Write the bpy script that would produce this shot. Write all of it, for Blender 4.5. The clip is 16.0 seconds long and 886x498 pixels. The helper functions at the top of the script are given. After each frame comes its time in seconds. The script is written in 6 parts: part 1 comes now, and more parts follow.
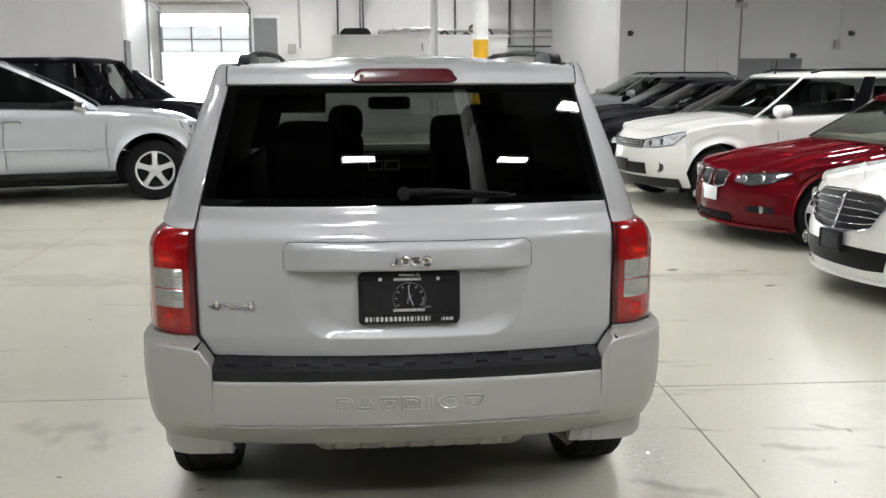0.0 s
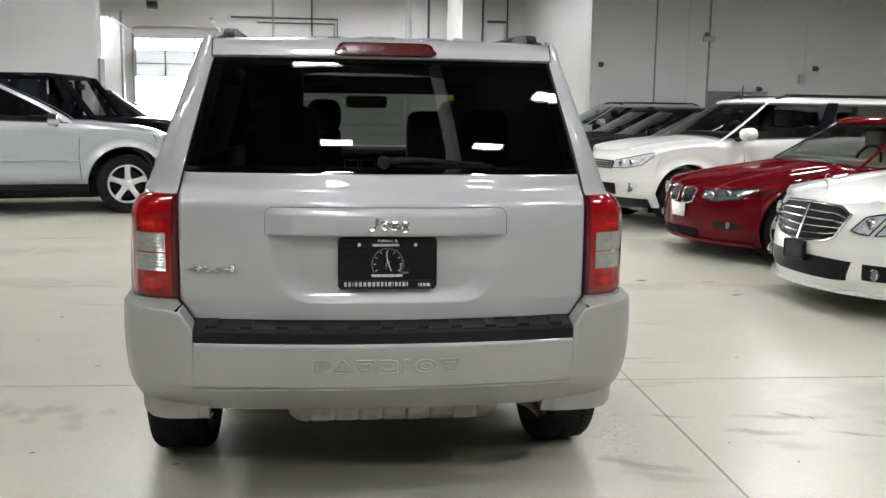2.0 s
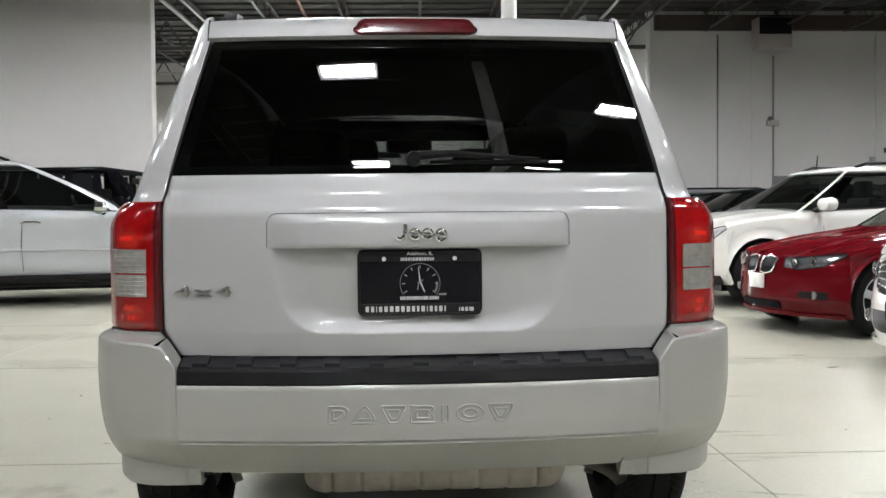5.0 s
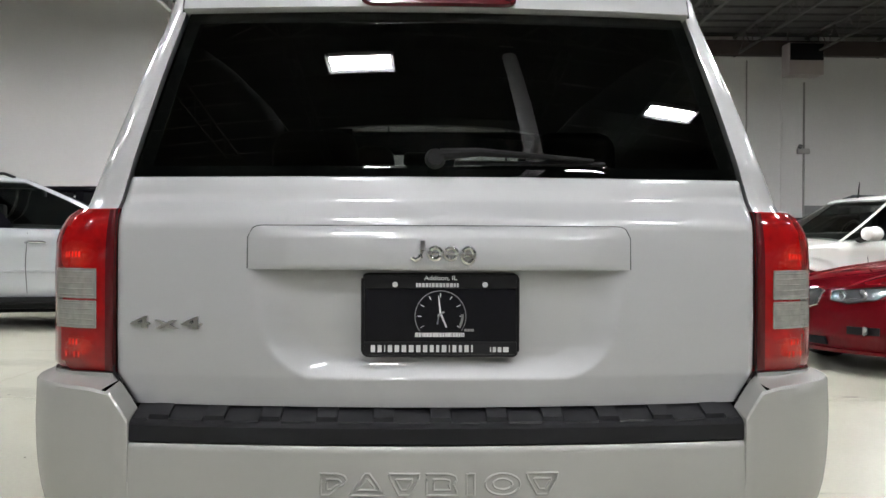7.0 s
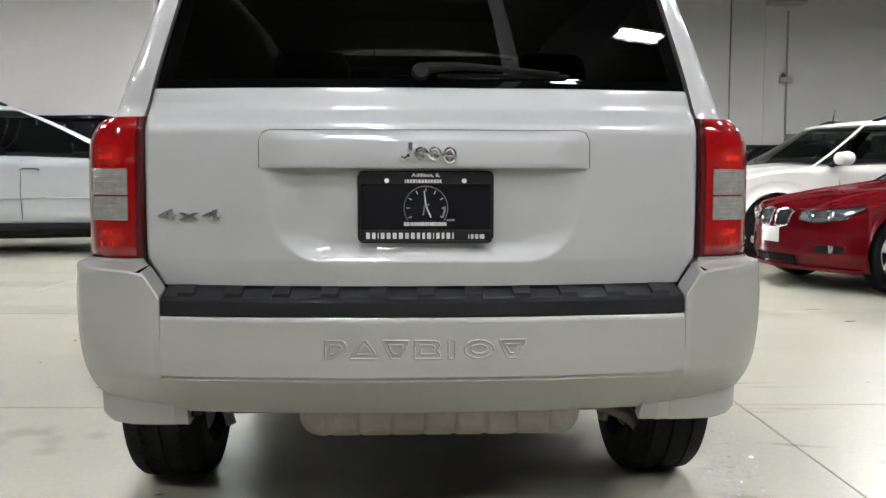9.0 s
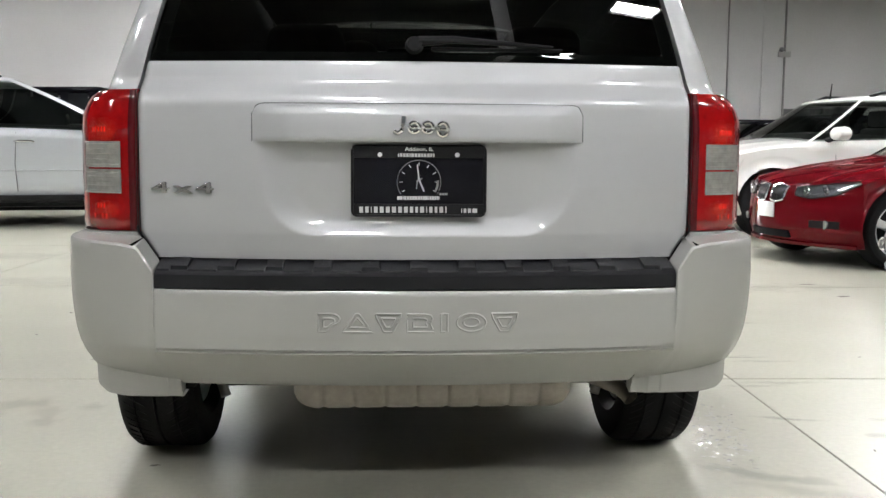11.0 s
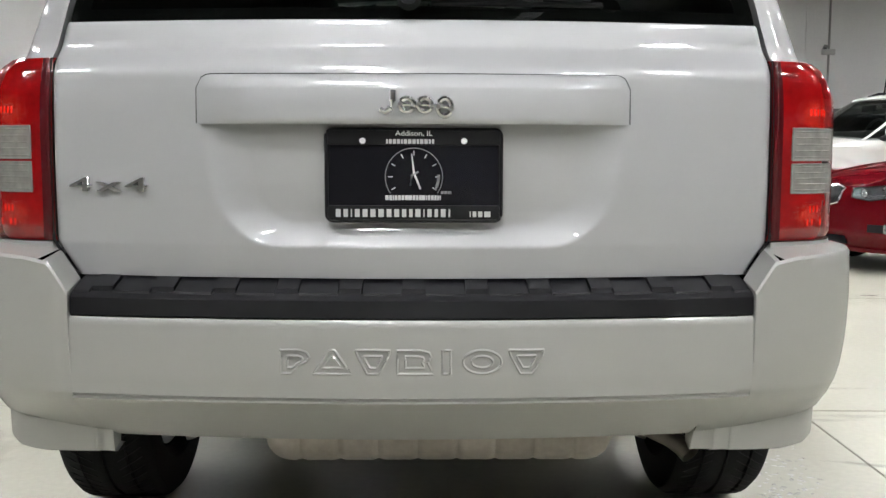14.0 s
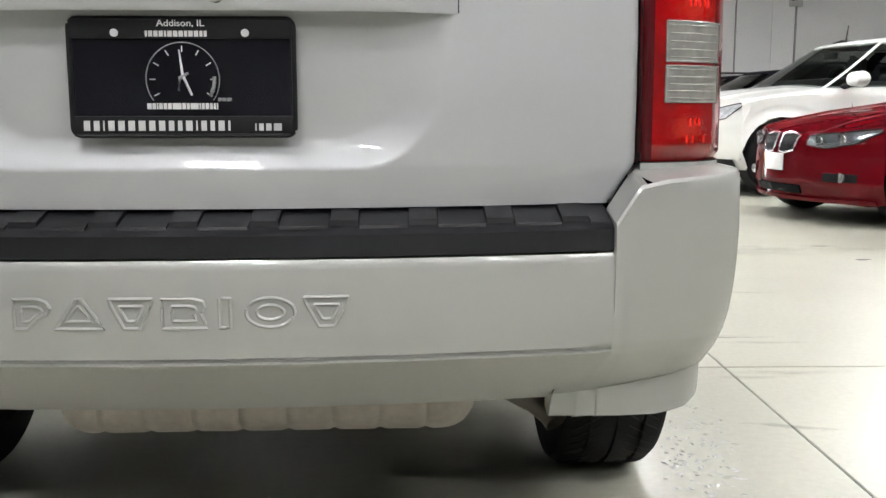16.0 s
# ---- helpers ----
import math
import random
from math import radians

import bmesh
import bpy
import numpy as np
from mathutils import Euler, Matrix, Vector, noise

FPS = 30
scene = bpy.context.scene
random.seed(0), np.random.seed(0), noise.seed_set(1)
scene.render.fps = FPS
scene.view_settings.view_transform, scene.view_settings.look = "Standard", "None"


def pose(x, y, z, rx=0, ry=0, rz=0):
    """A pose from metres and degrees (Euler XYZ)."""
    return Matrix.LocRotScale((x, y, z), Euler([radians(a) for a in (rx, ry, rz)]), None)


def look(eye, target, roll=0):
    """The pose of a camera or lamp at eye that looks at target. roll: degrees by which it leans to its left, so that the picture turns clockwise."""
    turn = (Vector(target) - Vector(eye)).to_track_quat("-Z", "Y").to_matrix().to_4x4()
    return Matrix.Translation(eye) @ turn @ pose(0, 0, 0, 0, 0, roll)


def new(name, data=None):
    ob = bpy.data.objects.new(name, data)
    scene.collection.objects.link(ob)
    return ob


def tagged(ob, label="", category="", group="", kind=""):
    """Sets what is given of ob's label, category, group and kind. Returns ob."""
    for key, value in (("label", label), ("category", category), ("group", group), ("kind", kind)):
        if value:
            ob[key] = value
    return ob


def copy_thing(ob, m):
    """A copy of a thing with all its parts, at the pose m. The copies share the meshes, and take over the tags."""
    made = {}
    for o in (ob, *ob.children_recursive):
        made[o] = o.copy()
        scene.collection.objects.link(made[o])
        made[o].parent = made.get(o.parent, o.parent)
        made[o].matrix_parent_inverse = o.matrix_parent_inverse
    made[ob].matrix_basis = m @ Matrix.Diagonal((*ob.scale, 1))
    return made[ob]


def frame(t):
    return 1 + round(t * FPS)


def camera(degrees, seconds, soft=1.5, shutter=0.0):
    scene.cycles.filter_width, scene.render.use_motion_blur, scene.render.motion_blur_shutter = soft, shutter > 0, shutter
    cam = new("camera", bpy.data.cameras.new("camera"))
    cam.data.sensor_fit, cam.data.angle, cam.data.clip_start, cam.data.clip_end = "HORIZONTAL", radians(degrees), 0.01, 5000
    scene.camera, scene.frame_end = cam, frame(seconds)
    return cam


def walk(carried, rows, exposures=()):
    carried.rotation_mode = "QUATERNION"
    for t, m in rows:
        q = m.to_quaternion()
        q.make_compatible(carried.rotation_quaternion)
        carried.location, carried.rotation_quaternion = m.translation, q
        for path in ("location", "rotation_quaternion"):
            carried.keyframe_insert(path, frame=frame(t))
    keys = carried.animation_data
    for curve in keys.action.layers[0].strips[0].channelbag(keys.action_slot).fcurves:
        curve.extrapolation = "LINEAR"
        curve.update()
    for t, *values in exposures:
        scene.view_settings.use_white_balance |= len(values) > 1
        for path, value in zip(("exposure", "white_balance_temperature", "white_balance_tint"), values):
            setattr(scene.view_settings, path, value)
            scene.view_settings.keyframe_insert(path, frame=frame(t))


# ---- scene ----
cam = camera(50.0, 16.0)
PATH = [
    (0, -0.152, -2.904, 1.573, 79.59, 0.21, -5.13),
    (0.5, -0.152, -2.907, 1.574, 79.51, 0.09, -5.48),
    (1, -0.151, -2.908, 1.571, 79.52, -0.09, -5.72),
    (1.5, -0.190, -2.973, 1.547, 79.61, -0.57, -6.17),
    (2, -0.187, -3.019, 1.377, 81.66, -0.82, -6.80),
    (2.5, -0.175, -3.093, 1.163, 86.31, -0.51, -7.38),
    (3, -0.158, -3.064, 1.087, 87.56, -0.84, -6.97),
    (3.5, -0.145, -3.025, 1.077, 87.87, -0.18, -5.37),
    (4, -0.124, -2.988, 1.070, 87.20, 0.64, -4.27),
    (4.5, -0.084, -2.706, 1.054, 87.22, 0.94, -3.43),
    (5, -0.077, -2.429, 1.057, 87.97, 0.53, -3.25),
    (7.5, -0.062, -1.893, 1.025, 89.62, -0.29, -2.00),
    (8, -0.061, -2.019, 1.018, 88.02, -0.17, -2.22),
    (8.5, -0.063, -2.142, 0.995, 86.80, -0.01, -2.43),
    (9, -0.072, -2.226, 0.962, 85.52, -0.07, -2.89),
    (9.5, -0.070, -2.260, 0.966, 83.86, -0.26, -3.14),
    (12, -0.045, -2.145, 0.954, 84.05, -0.54, -2.80),
    (12.5, -0.026, -2.028, 0.944, 84.09, -0.50, -2.26),
    (13, -0.006, -1.918, 0.945, 84.00, -0.50, -1.69),
    (13.5, 0.012, -1.810, 0.933, 84.28, -0.34, -1.20),
    (14, 0.020, -1.707, 0.929, 84.14, -0.18, -1.07),
    (14.5, 0.034, -1.615, 0.903, 84.11, -0.09, -0.72),
    (15, 0.114, -1.531, 0.896, 82.57, -0.45, -1.63),
    (15.5, 0.253, -1.459, 0.856, 82.23, -0.20, -2.21),
    (16, 0.304, -1.379, 0.840, 81.72, 0.06, -2.57),
]
walk(cam, [(row[0], pose(*row[1:])) for row in PATH], [(0, 0.0), (1.5, 0.0), (2.5, -0.07), (3.5, 0.02), (5.0, 0.15), (8.0, 0.19), (9.5, 0.23), (12.5, 0.28), (14.5, 0.36), (16.0, 0.41)])

# ---- world, lights, exposure ----
world = bpy.data.worlds.new("world")
scene.world = world
world.use_nodes = True
sky = world.node_tree.nodes.new("ShaderNodeTexSky")
sky.sky_type, sky.sun_disc, sky.sun_elevation, sky.sun_rotation = "NISHITA", False, radians(50), radians(20)
world.node_tree.links.new(sky.outputs[0], world.node_tree.nodes["Background"].inputs[0])
world.node_tree.nodes["Background"].inputs[1].default_value = 0.15
sun_data = bpy.data.lights.new("sun", "SUN")
sun_data.energy, sun_data.angle, sun_data.color = 3.0, radians(0.5), (1, 0.95, 0.88)
new("sun", sun_data).matrix_world = look((-10, 60, 60), (-5, 30, 0))
scene.view_settings.exposure = 0.0
LAMP = 228.0  # strength of the fluorescent tubes


# ---- materials ----
def material(name, color, rough=0.5, metal=0.0, coat=0.0, grain=0.0, grain_scale=40.0, stain=0.0, stain_scale=2.0,
             bump=0.0, bump_scale=80.0, emit=0.0, spec=0.5, rough_var=0.0, vary=0.0):
    """Principled surface with noise at two scales in colour and roughness, and fine relief."""
    m = bpy.data.materials.new(name)
    m.use_nodes = True
    nt = m.node_tree
    p = nt.nodes["Principled BSDF"]
    p.inputs["Base Color"].default_value = (*color, 1)
    p.inputs["Roughness"].default_value = rough
    p.inputs["Metallic"].default_value = metal
    p.inputs["Coat Weight"].default_value = coat
    p.inputs["Coat Roughness"].default_value = 0.025
    p.inputs["Specular IOR Level"].default_value = spec
    if emit:
        p.inputs["Emission Color"].default_value = (*color, 1)
        p.inputs["Emission Strength"].default_value = emit
    at = nt.nodes.new("ShaderNodeTexCoord").outputs["Object"]

    def noise_node(scale, detail=4.0):
        n = nt.nodes.new("ShaderNodeTexNoise")
        n.inputs["Scale"].default_value, n.inputs["Detail"].default_value = scale, detail
        nt.links.new(at, n.inputs["Vector"])
        return n.outputs["Fac"]

    def ramp(fac, low, high):
        r = nt.nodes.new("ShaderNodeMapRange")
        r.inputs["From Min"].default_value, r.inputs["From Max"].default_value = 0.2, 0.8
        r.inputs["To Min"].default_value, r.inputs["To Max"].default_value = low, high
        nt.links.new(fac, r.inputs["Value"])
        return r.outputs["Result"]

    factor = None
    sources = []
    if grain:
        sources.append(ramp(noise_node(grain_scale), 1 - grain, 1 + grain))
    if stain:
        sources.append(ramp(noise_node(stain_scale, 7.0), 1 - stain, 1 + stain * 0.5))
    if vary:
        info = nt.nodes.new("ShaderNodeObjectInfo").outputs["Random"]
        r = nt.nodes.new("ShaderNodeMapRange")
        r.inputs["To Min"].default_value, r.inputs["To Max"].default_value = 1 - vary, 1 + vary
        nt.links.new(info, r.inputs["Value"])
        sources.append(r.outputs["Result"])
    for s in sources:
        if factor is None:
            factor = s
        else:
            mul = nt.nodes.new("ShaderNodeMath")
            mul.operation = "MULTIPLY"
            nt.links.new(factor, mul.inputs[0])
            nt.links.new(s, mul.inputs[1])
            factor = mul.outputs[0]
    if factor is not None:
        mix = nt.nodes.new("ShaderNodeVectorMath")
        mix.operation = "SCALE"
        mix.inputs[0].default_value = color
        nt.links.new(factor, mix.inputs["Scale"])
        nt.links.new(mix.outputs[0], p.inputs["Base Color"])
    if rough_var:
        nt.links.new(ramp(noise_node(stain_scale * 1.7, 6.0), max(0.02, rough - rough_var), rough + rough_var), p.inputs["Roughness"])
    if bump:
        b = nt.nodes.new("ShaderNodeBump")
        b.inputs["Strength"].default_value, b.inputs["Distance"].default_value = bump, 0.002
        nt.links.new(noise_node(bump_scale), b.inputs["Height"])
        nt.links.new(b.outputs[0], p.inputs["Normal"])
    return m


def soft_mark(name, color, strength=0.7, scale=9.0, rough=0.4, across=(2, 2, 0)):
    """A thin film, floor dirt or painted glow, that thins out to its rim and breaks up in patches."""
    m = bpy.data.materials.new(name)
    m.use_nodes = True
    nt = m.node_tree
    p = nt.nodes["Principled BSDF"]
    p.inputs["Base Color"].default_value = (*color, 1)
    p.inputs["Roughness"].default_value = rough
    tc = nt.nodes.new("ShaderNodeTexCoord")

    def math_node(op, a, b=0.0):
        n = nt.nodes.new("ShaderNodeMath")
        n.operation = op
        for k, v in enumerate((a, b)):
            if isinstance(v, float):
                n.inputs[k].default_value = v
            else:
                nt.links.new(v, n.inputs[k])
        return n.outputs[0]

    mid = nt.nodes.new("ShaderNodeVectorMath")
    mid.operation = "SUBTRACT"
    nt.links.new(tc.outputs["Generated"], mid.inputs[0])
    mid.inputs[1].default_value = (0.5, 0.5, 0.5)
    flat = nt.nodes.new("ShaderNodeVectorMath")
    flat.operation = "MULTIPLY"
    nt.links.new(mid.outputs[0], flat.inputs[0])
    flat.inputs[1].default_value = across
    ln = nt.nodes.new("ShaderNodeVectorMath")
    ln.operation = "LENGTH"
    nt.links.new(flat.outputs[0], ln.inputs[0])
    fade = math_node("SUBTRACT", 1.0, ln.outputs["Value"])
    noise = nt.nodes.new("ShaderNodeTexNoise")
    noise.inputs["Scale"].default_value, noise.inputs["Detail"].default_value = scale, 5.0
    nt.links.new(tc.outputs["Object"], noise.inputs["Vector"])
    body = math_node("ADD", fade, math_node("MULTIPLY", math_node("SUBTRACT", noise.outputs["Fac"], 0.55), 3.0))
    fac = nt.nodes.new("ShaderNodeMath")
    fac.operation, fac.use_clamp = "MULTIPLY", True
    nt.links.new(math_node("MAXIMUM", math_node("MINIMUM", body, fade), 0.0), fac.inputs[0])
    fac.inputs[1].default_value = 1.5
    fac = math_node("MULTIPLY", fac.outputs[0], strength)
    clear = nt.nodes.new("ShaderNodeBsdfTransparent")
    mix = nt.nodes.new("ShaderNodeMixShader")
    nt.links.new(fac, mix.inputs[0])
    nt.links.new(clear.outputs[0], mix.inputs[1])
    nt.links.new(p.outputs[0], mix.inputs[2])
    nt.links.new(mix.outputs[0], nt.nodes["Material Output"].inputs["Surface"])
    return m


def tinted_glass(name, tint, rough=0.0, gain=1.0):
    """A thin pane: light passes tinted, and the surface mirrors by Fresnel."""
    m = bpy.data.materials.new(name)
    m.use_nodes = True
    nt = m.node_tree
    nt.nodes.remove(nt.nodes["Principled BSDF"])
    out = nt.nodes["Material Output"]
    clear = nt.nodes.new("ShaderNodeBsdfTransparent")
    clear.inputs[0].default_value = (*tint, 1)
    gloss = nt.nodes.new("ShaderNodeBsdfGlossy")
    gloss.inputs["Roughness"].default_value = rough
    facing = nt.nodes.new("ShaderNodeLayerWeight")
    facing.inputs["Blend"].default_value = 0.5
    power = nt.nodes.new("ShaderNodeMath")
    power.operation = "POWER"
    nt.links.new(facing.outputs["Facing"], power.inputs[0])
    power.inputs[1].default_value = 5.0
    fres = nt.nodes.new("ShaderNodeMapRange")
    fres.inputs["To Min"].default_value, fres.inputs["To Max"].default_value = 0.055 * gain, 1.0
    nt.links.new(power.outputs[0], fres.inputs["Value"])
    mix = nt.nodes.new("ShaderNodeMixShader")
    nt.links.new(fres.outputs["Result"], mix.inputs[0])
    nt.links.new(clear.outputs[0], mix.inputs[1])
    nt.links.new(gloss.outputs[0], mix.inputs[2])
    nt.links.new(mix.outputs[0], out.inputs["Surface"])
    return m


SILVER = material("silver_paint", (0.36, 0.365, 0.37), 0.55, 0.32, 0.8, grain=0.03, grain_scale=900, stain=0.02, stain_scale=3)
BUMPER = material("bumper_silver_paint", (0.325, 0.324, 0.31), 0.55, 0.4, 0.7, grain=0.03, grain_scale=900, stain=0.03, stain_scale=4)
WHITE = material("white_paint", (0.80, 0.80, 0.76), 0.3, 0.0, 0.9, stain=0.02)
PALE = material("pale_silver_paint", (0.50, 0.525, 0.55), 0.35, 0.3, 0.9, stain=0.02)
RED = material("red_paint", (0.088, 0.003, 0.006), 0.4, 0.0, 0.4, spec=0.0, stain=0.05)
BLACK = material("black_paint", (0.006, 0.006, 0.008), 0.35, 0.0, 0.14, spec=0.0)
GREYCAR = material("grey_paint", (0.35, 0.36, 0.37), 0.3, 0.3, 0.9)
PLASTIC = material("black_plastic", (0.006, 0.006, 0.0075), 0.4, spec=0.24, grain=0.15, grain_scale=300, bump=0.3, bump_scale=600)
SATIN = material("satin_black_trim", (0.006, 0.006, 0.007), 0.48, spec=0.18)
RUBBER = material("tyre_rubber", (0.008, 0.008, 0.0085), 0.7, spec=0.12, grain=0.2, grain_scale=120, stain=0.2, stain_scale=8, bump=0.3, bump_scale=200)
CHROME = material("chrome", (0.75, 0.75, 0.76), 0.12, 1.0)
ALLOY = material("alloy_wheel", (0.75, 0.75, 0.76), 0.35, 0.5, stain=0.05)
STEEL = material("dull_steel", (0.42, 0.40, 0.37), 0.5, 0.6, grain=0.1, grain_scale=60, stain=0.25, stain_scale=9, bump=0.2)
EXHAUST = material("sooty_exhaust_steel", (0.16, 0.145, 0.125), 0.45, 0.6, grain=0.1, grain_scale=60, stain=0.3, stain_scale=14)
MUFFLER = material("muffler_steel", (0.36, 0.325, 0.285), 0.5, 0.35, grain=0.1, grain_scale=60, stain=0.22, stain_scale=8, bump=0.3, bump_scale=60)
LAMPRED = material("red_lens", (0.23, 0.004, 0.005), 0.10, 0.0, 0.5, grain=0.15, grain_scale=60, stain=0.4, stain_scale=9)
LAMPDEEP = material("deep_red_lens", (0.055, 0.003, 0.005), 0.2, 0.0, 0.3)
REFLECTOR = material("bright_red_reflector", (0.75, 0.03, 0.02), 0.2, 0.1, 0.5)
LENS = material("clear_lens", (0.27, 0.262, 0.245), 0.22, 0.35, 0.8, grain=0.2, grain_scale=60, bump=0.3, bump_scale=60)
LAMPBOX = material("bright_lamp_housing", (0.72, 0.73, 0.74), 0.3, 0.35, 0.0, grain=0.45, grain_scale=22, bump=1.0, bump_scale=30)
HEADLAMP = material("headlamp_lens", (0.20, 0.21, 0.22), 0.12, 0.6, 0.8, grain=0.4, grain_scale=14)
GLASS = tinted_glass("privacy_glass", (0.18, 0.195, 0.186))
SIDEGLASS = tinted_glass("dark_privacy_glass", (0.012, 0.012, 0.014))
CLEARGLASS = tinted_glass("clear_glass", (0.75, 0.78, 0.76))
LAMPGLASS = tinted_glass("lamp_cover_glass", (0.97, 0.97, 0.98))
CARGLASS = tinted_glass("car_glass", (0.50, 0.53, 0.51), gain=1.2)
DARKGLASS = material("dark_car_glass", (0.012, 0.013, 0.014), 0.4, 0.0, 0.35, spec=0.0)
BEIGE = material("pale_leather", (0.42, 0.39, 0.33), 0.6, grain=0.1, grain_scale=40)
CABIN = material("dark_cloth_trim", (0.02, 0.02, 0.02), 0.8, grain=0.2, grain_scale=200)
PLATEBLACK = material("black_plate", (0.004, 0.004, 0.006), 0.2, 0.0, 0.0, spec=0.25)
INK = material("white_print", (0.75, 0.75, 0.75), 0.4)
INKGREY = material("grey_print", (0.16, 0.16, 0.16), 0.4)
INKDIM = material("dim_print", (0.45, 0.45, 0.45), 0.4)
CONCRETE = material("sealed_concrete", (0.465, 0.457, 0.378), 0.34, spec=0.5, grain=0.07, grain_scale=45, stain=0.08, stain_scale=1.1, rough_var=0.05, bump=0.08, bump_scale=30, vary=0.02)
JOINT = material("joint_filler", (0.10, 0.095, 0.085), 0.8)
# brighter red that paints the lens's inner glow as colour
GLOWSPOT = soft_mark("painted_red_glow", (0.9, 0.04, 0.02), 0.42, 260.0, 0.2, (2, 0, 2))
BROWNFILM = soft_mark("brown_floor_film", (0.25, 0.205, 0.155), 0.13, 7.0)
DARKFILM = soft_mark("dark_floor_smear", (0.2, 0.19, 0.165), 0.24, 9.0)
GREYFILM = soft_mark("grey_floor_film", (0.25, 0.24, 0.21), 0.10, 5.0)
# white flakes whose colour stands in for lamp glints on the sealer
GLINTFLAKE = material("glint_white_sealer_flake", (0.80, 0.80, 0.78), 0.1, 0.0, 1.0)
FLAKE = material("peeling_floor_sealer", (0.58, 0.575, 0.53), 0.25, 0.0, 0.5, spec=0.5)
SMUDGE = material("dark_floor_scuff", (0.14, 0.13, 0.11), 0.6, grain=0.2, grain_scale=40)
WALLPAINT = material("painted_wall", (0.78, 0.77, 0.76), 0.7, grain=0.02, grain_scale=25, stain=0.05, stain_scale=0.7, bump=0.15, bump_scale=25)
WALLGREY = material("painted_block_wall", (0.76, 0.755, 0.75), 0.7, grain=0.03, grain_scale=20, stain=0.08, stain_scale=0.6, bump=0.2, bump_scale=25)
WHITEPANEL = material("white_panel", (0.80, 0.80, 0.79), 0.5, stain=0.03)
DECK = material("ceiling_deck", (0.06, 0.057, 0.056), 0.75, grain=0.1, grain_scale=6, stain=0.2, stain_scale=0.5)
JOIST = material("joist_paint", (0.075, 0.07, 0.068), 0.6, stain=0.15, stain_scale=2)
BEAM = material("dark_primer_steel", (0.055, 0.038, 0.036), 0.6, stain=0.2, stain_scale=1.5)
RUSTJOIST = material("rusty_pipe", (0.22, 0.12, 0.09), 0.7, stain=0.2)
PIPE = material("painted_pipe", (0.45, 0.44, 0.43), 0.5, stain=0.06)
GREYPIPE = material("grey_pipe", (0.30, 0.295, 0.29), 0.5, stain=0.1)
HEATERCASE = material("faded_pink_sheet_metal", (0.46, 0.41, 0.40), 0.5, stain=0.1)
DARKPIPE = material("dark_pipe", (0.06, 0.06, 0.06), 0.5)
YELLOW = material("yellow_sleeve", (0.75, 0.42, 0.02), 0.45, stain=0.1)
GREYDOOR = material("grey_door_paint", (0.20, 0.205, 0.21), 0.5, stain=0.08)
TUBE = material("fluorescent_tube", (0.975, 0.975, 0.985), 0.5, emit=LAMP)
FIXTURE = material("fixture_white", (0.8, 0.8, 0.8), 0.4)
OUTSIDE = material("bright_daylight", (0.95, 0.97, 1.0), 0.9, emit=80.0)
BULB = material("lamp_bulb", (1.0, 0.98, 0.95), 0.5, emit=70.0)
DOORPANEL = bpy.data.materials.new("translucent_door_panel")
DOORPANEL.use_nodes = True
_nt = DOORPANEL.node_tree
_tr = _nt.nodes.new("ShaderNodeBsdfTranslucent")
_tr.inputs[0].default_value = (0.75, 0.77, 0.8, 1)
_mx = _nt.nodes.new("ShaderNodeMixShader")
_mx.inputs[0].default_value = 0.25
_nt.nodes["Principled BSDF"].inputs["Base Color"].default_value = (0.8, 0.8, 0.8, 1)
_nt.links.new(_nt.nodes["Principled BSDF"].outputs[0], _mx.inputs[1])
_nt.links.new(_tr.outputs[0], _mx.inputs[2])
_nt.links.new(_mx.outputs[0], _nt.nodes["Material Output"].inputs["Surface"])
SLEEVE = material("silver_foil_duct", (0.5, 0.5, 0.5), 0.3, 0.7, grain=0.2, grain_scale=30, bump=0.8, bump_scale=20)


# ---- builders ----
def part(name, bm, mat, parent=None, label="", smooth=True, kind=""):
    """Link a bmesh as one mesh object under a thing or a part."""
    me = bpy.data.meshes.new(name)
    bmesh.ops.recalc_face_normals(bm, faces=bm.faces)
    bm.to_mesh(me)
    bm.free()
    return link(name, me, mat, parent, label, smooth, kind)


def link(name, me, mat, parent=None, label="", smooth=True, kind=""):
    if mat is not None and not me.materials:
        me.materials.append(mat)
    if smooth:
        me.polygons.foreach_set("use_smooth", [True] * len(me.polygons))
        me.set_sharp_from_angle(angle=radians(35))
    ob = new(name, me)
    ob.parent = parent
    return tagged(ob, label, kind=kind)


def thing(name, m=None, label="", category="", group="", kind=""):
    ob = new(name)
    ob.empty_display_size = 0.1
    if m is not None:
        ob.matrix_world = m
    return tagged(ob, label, category, group, kind)


def loft(rows, close_u=False, caps=False):
    """A sheet through rows of points, all rows of one length."""
    bm = bmesh.new()
    vs = [[bm.verts.new(p) for p in row] for row in rows]
    n = len(rows[0])
    for a, b in zip(vs, vs[1:]):
        for i in range(n if close_u else n - 1):
            j = (i + 1) % n
            quad = []
            for v in (a[i], a[j], b[j], b[i]):
                if v not in quad:
                    quad.append(v)
            bm.faces.new(quad)
    if caps:
        bm.faces.new(vs[0])
        bm.faces.new(vs[-1][::-1])
    return bm


def thicken(bm, depth):
    """Give a sheet a back and rims."""
    bmesh.ops.recalc_face_normals(bm, faces=bm.faces)
    bmesh.ops.solidify(bm, geom=bm.faces[:], thickness=depth)
    return bm


def join(bm, other):
    me = bpy.data.meshes.new("joined")
    other.to_mesh(me)
    other.free()
    bm.from_mesh(me)
    bpy.data.meshes.remove(me)
    return bm


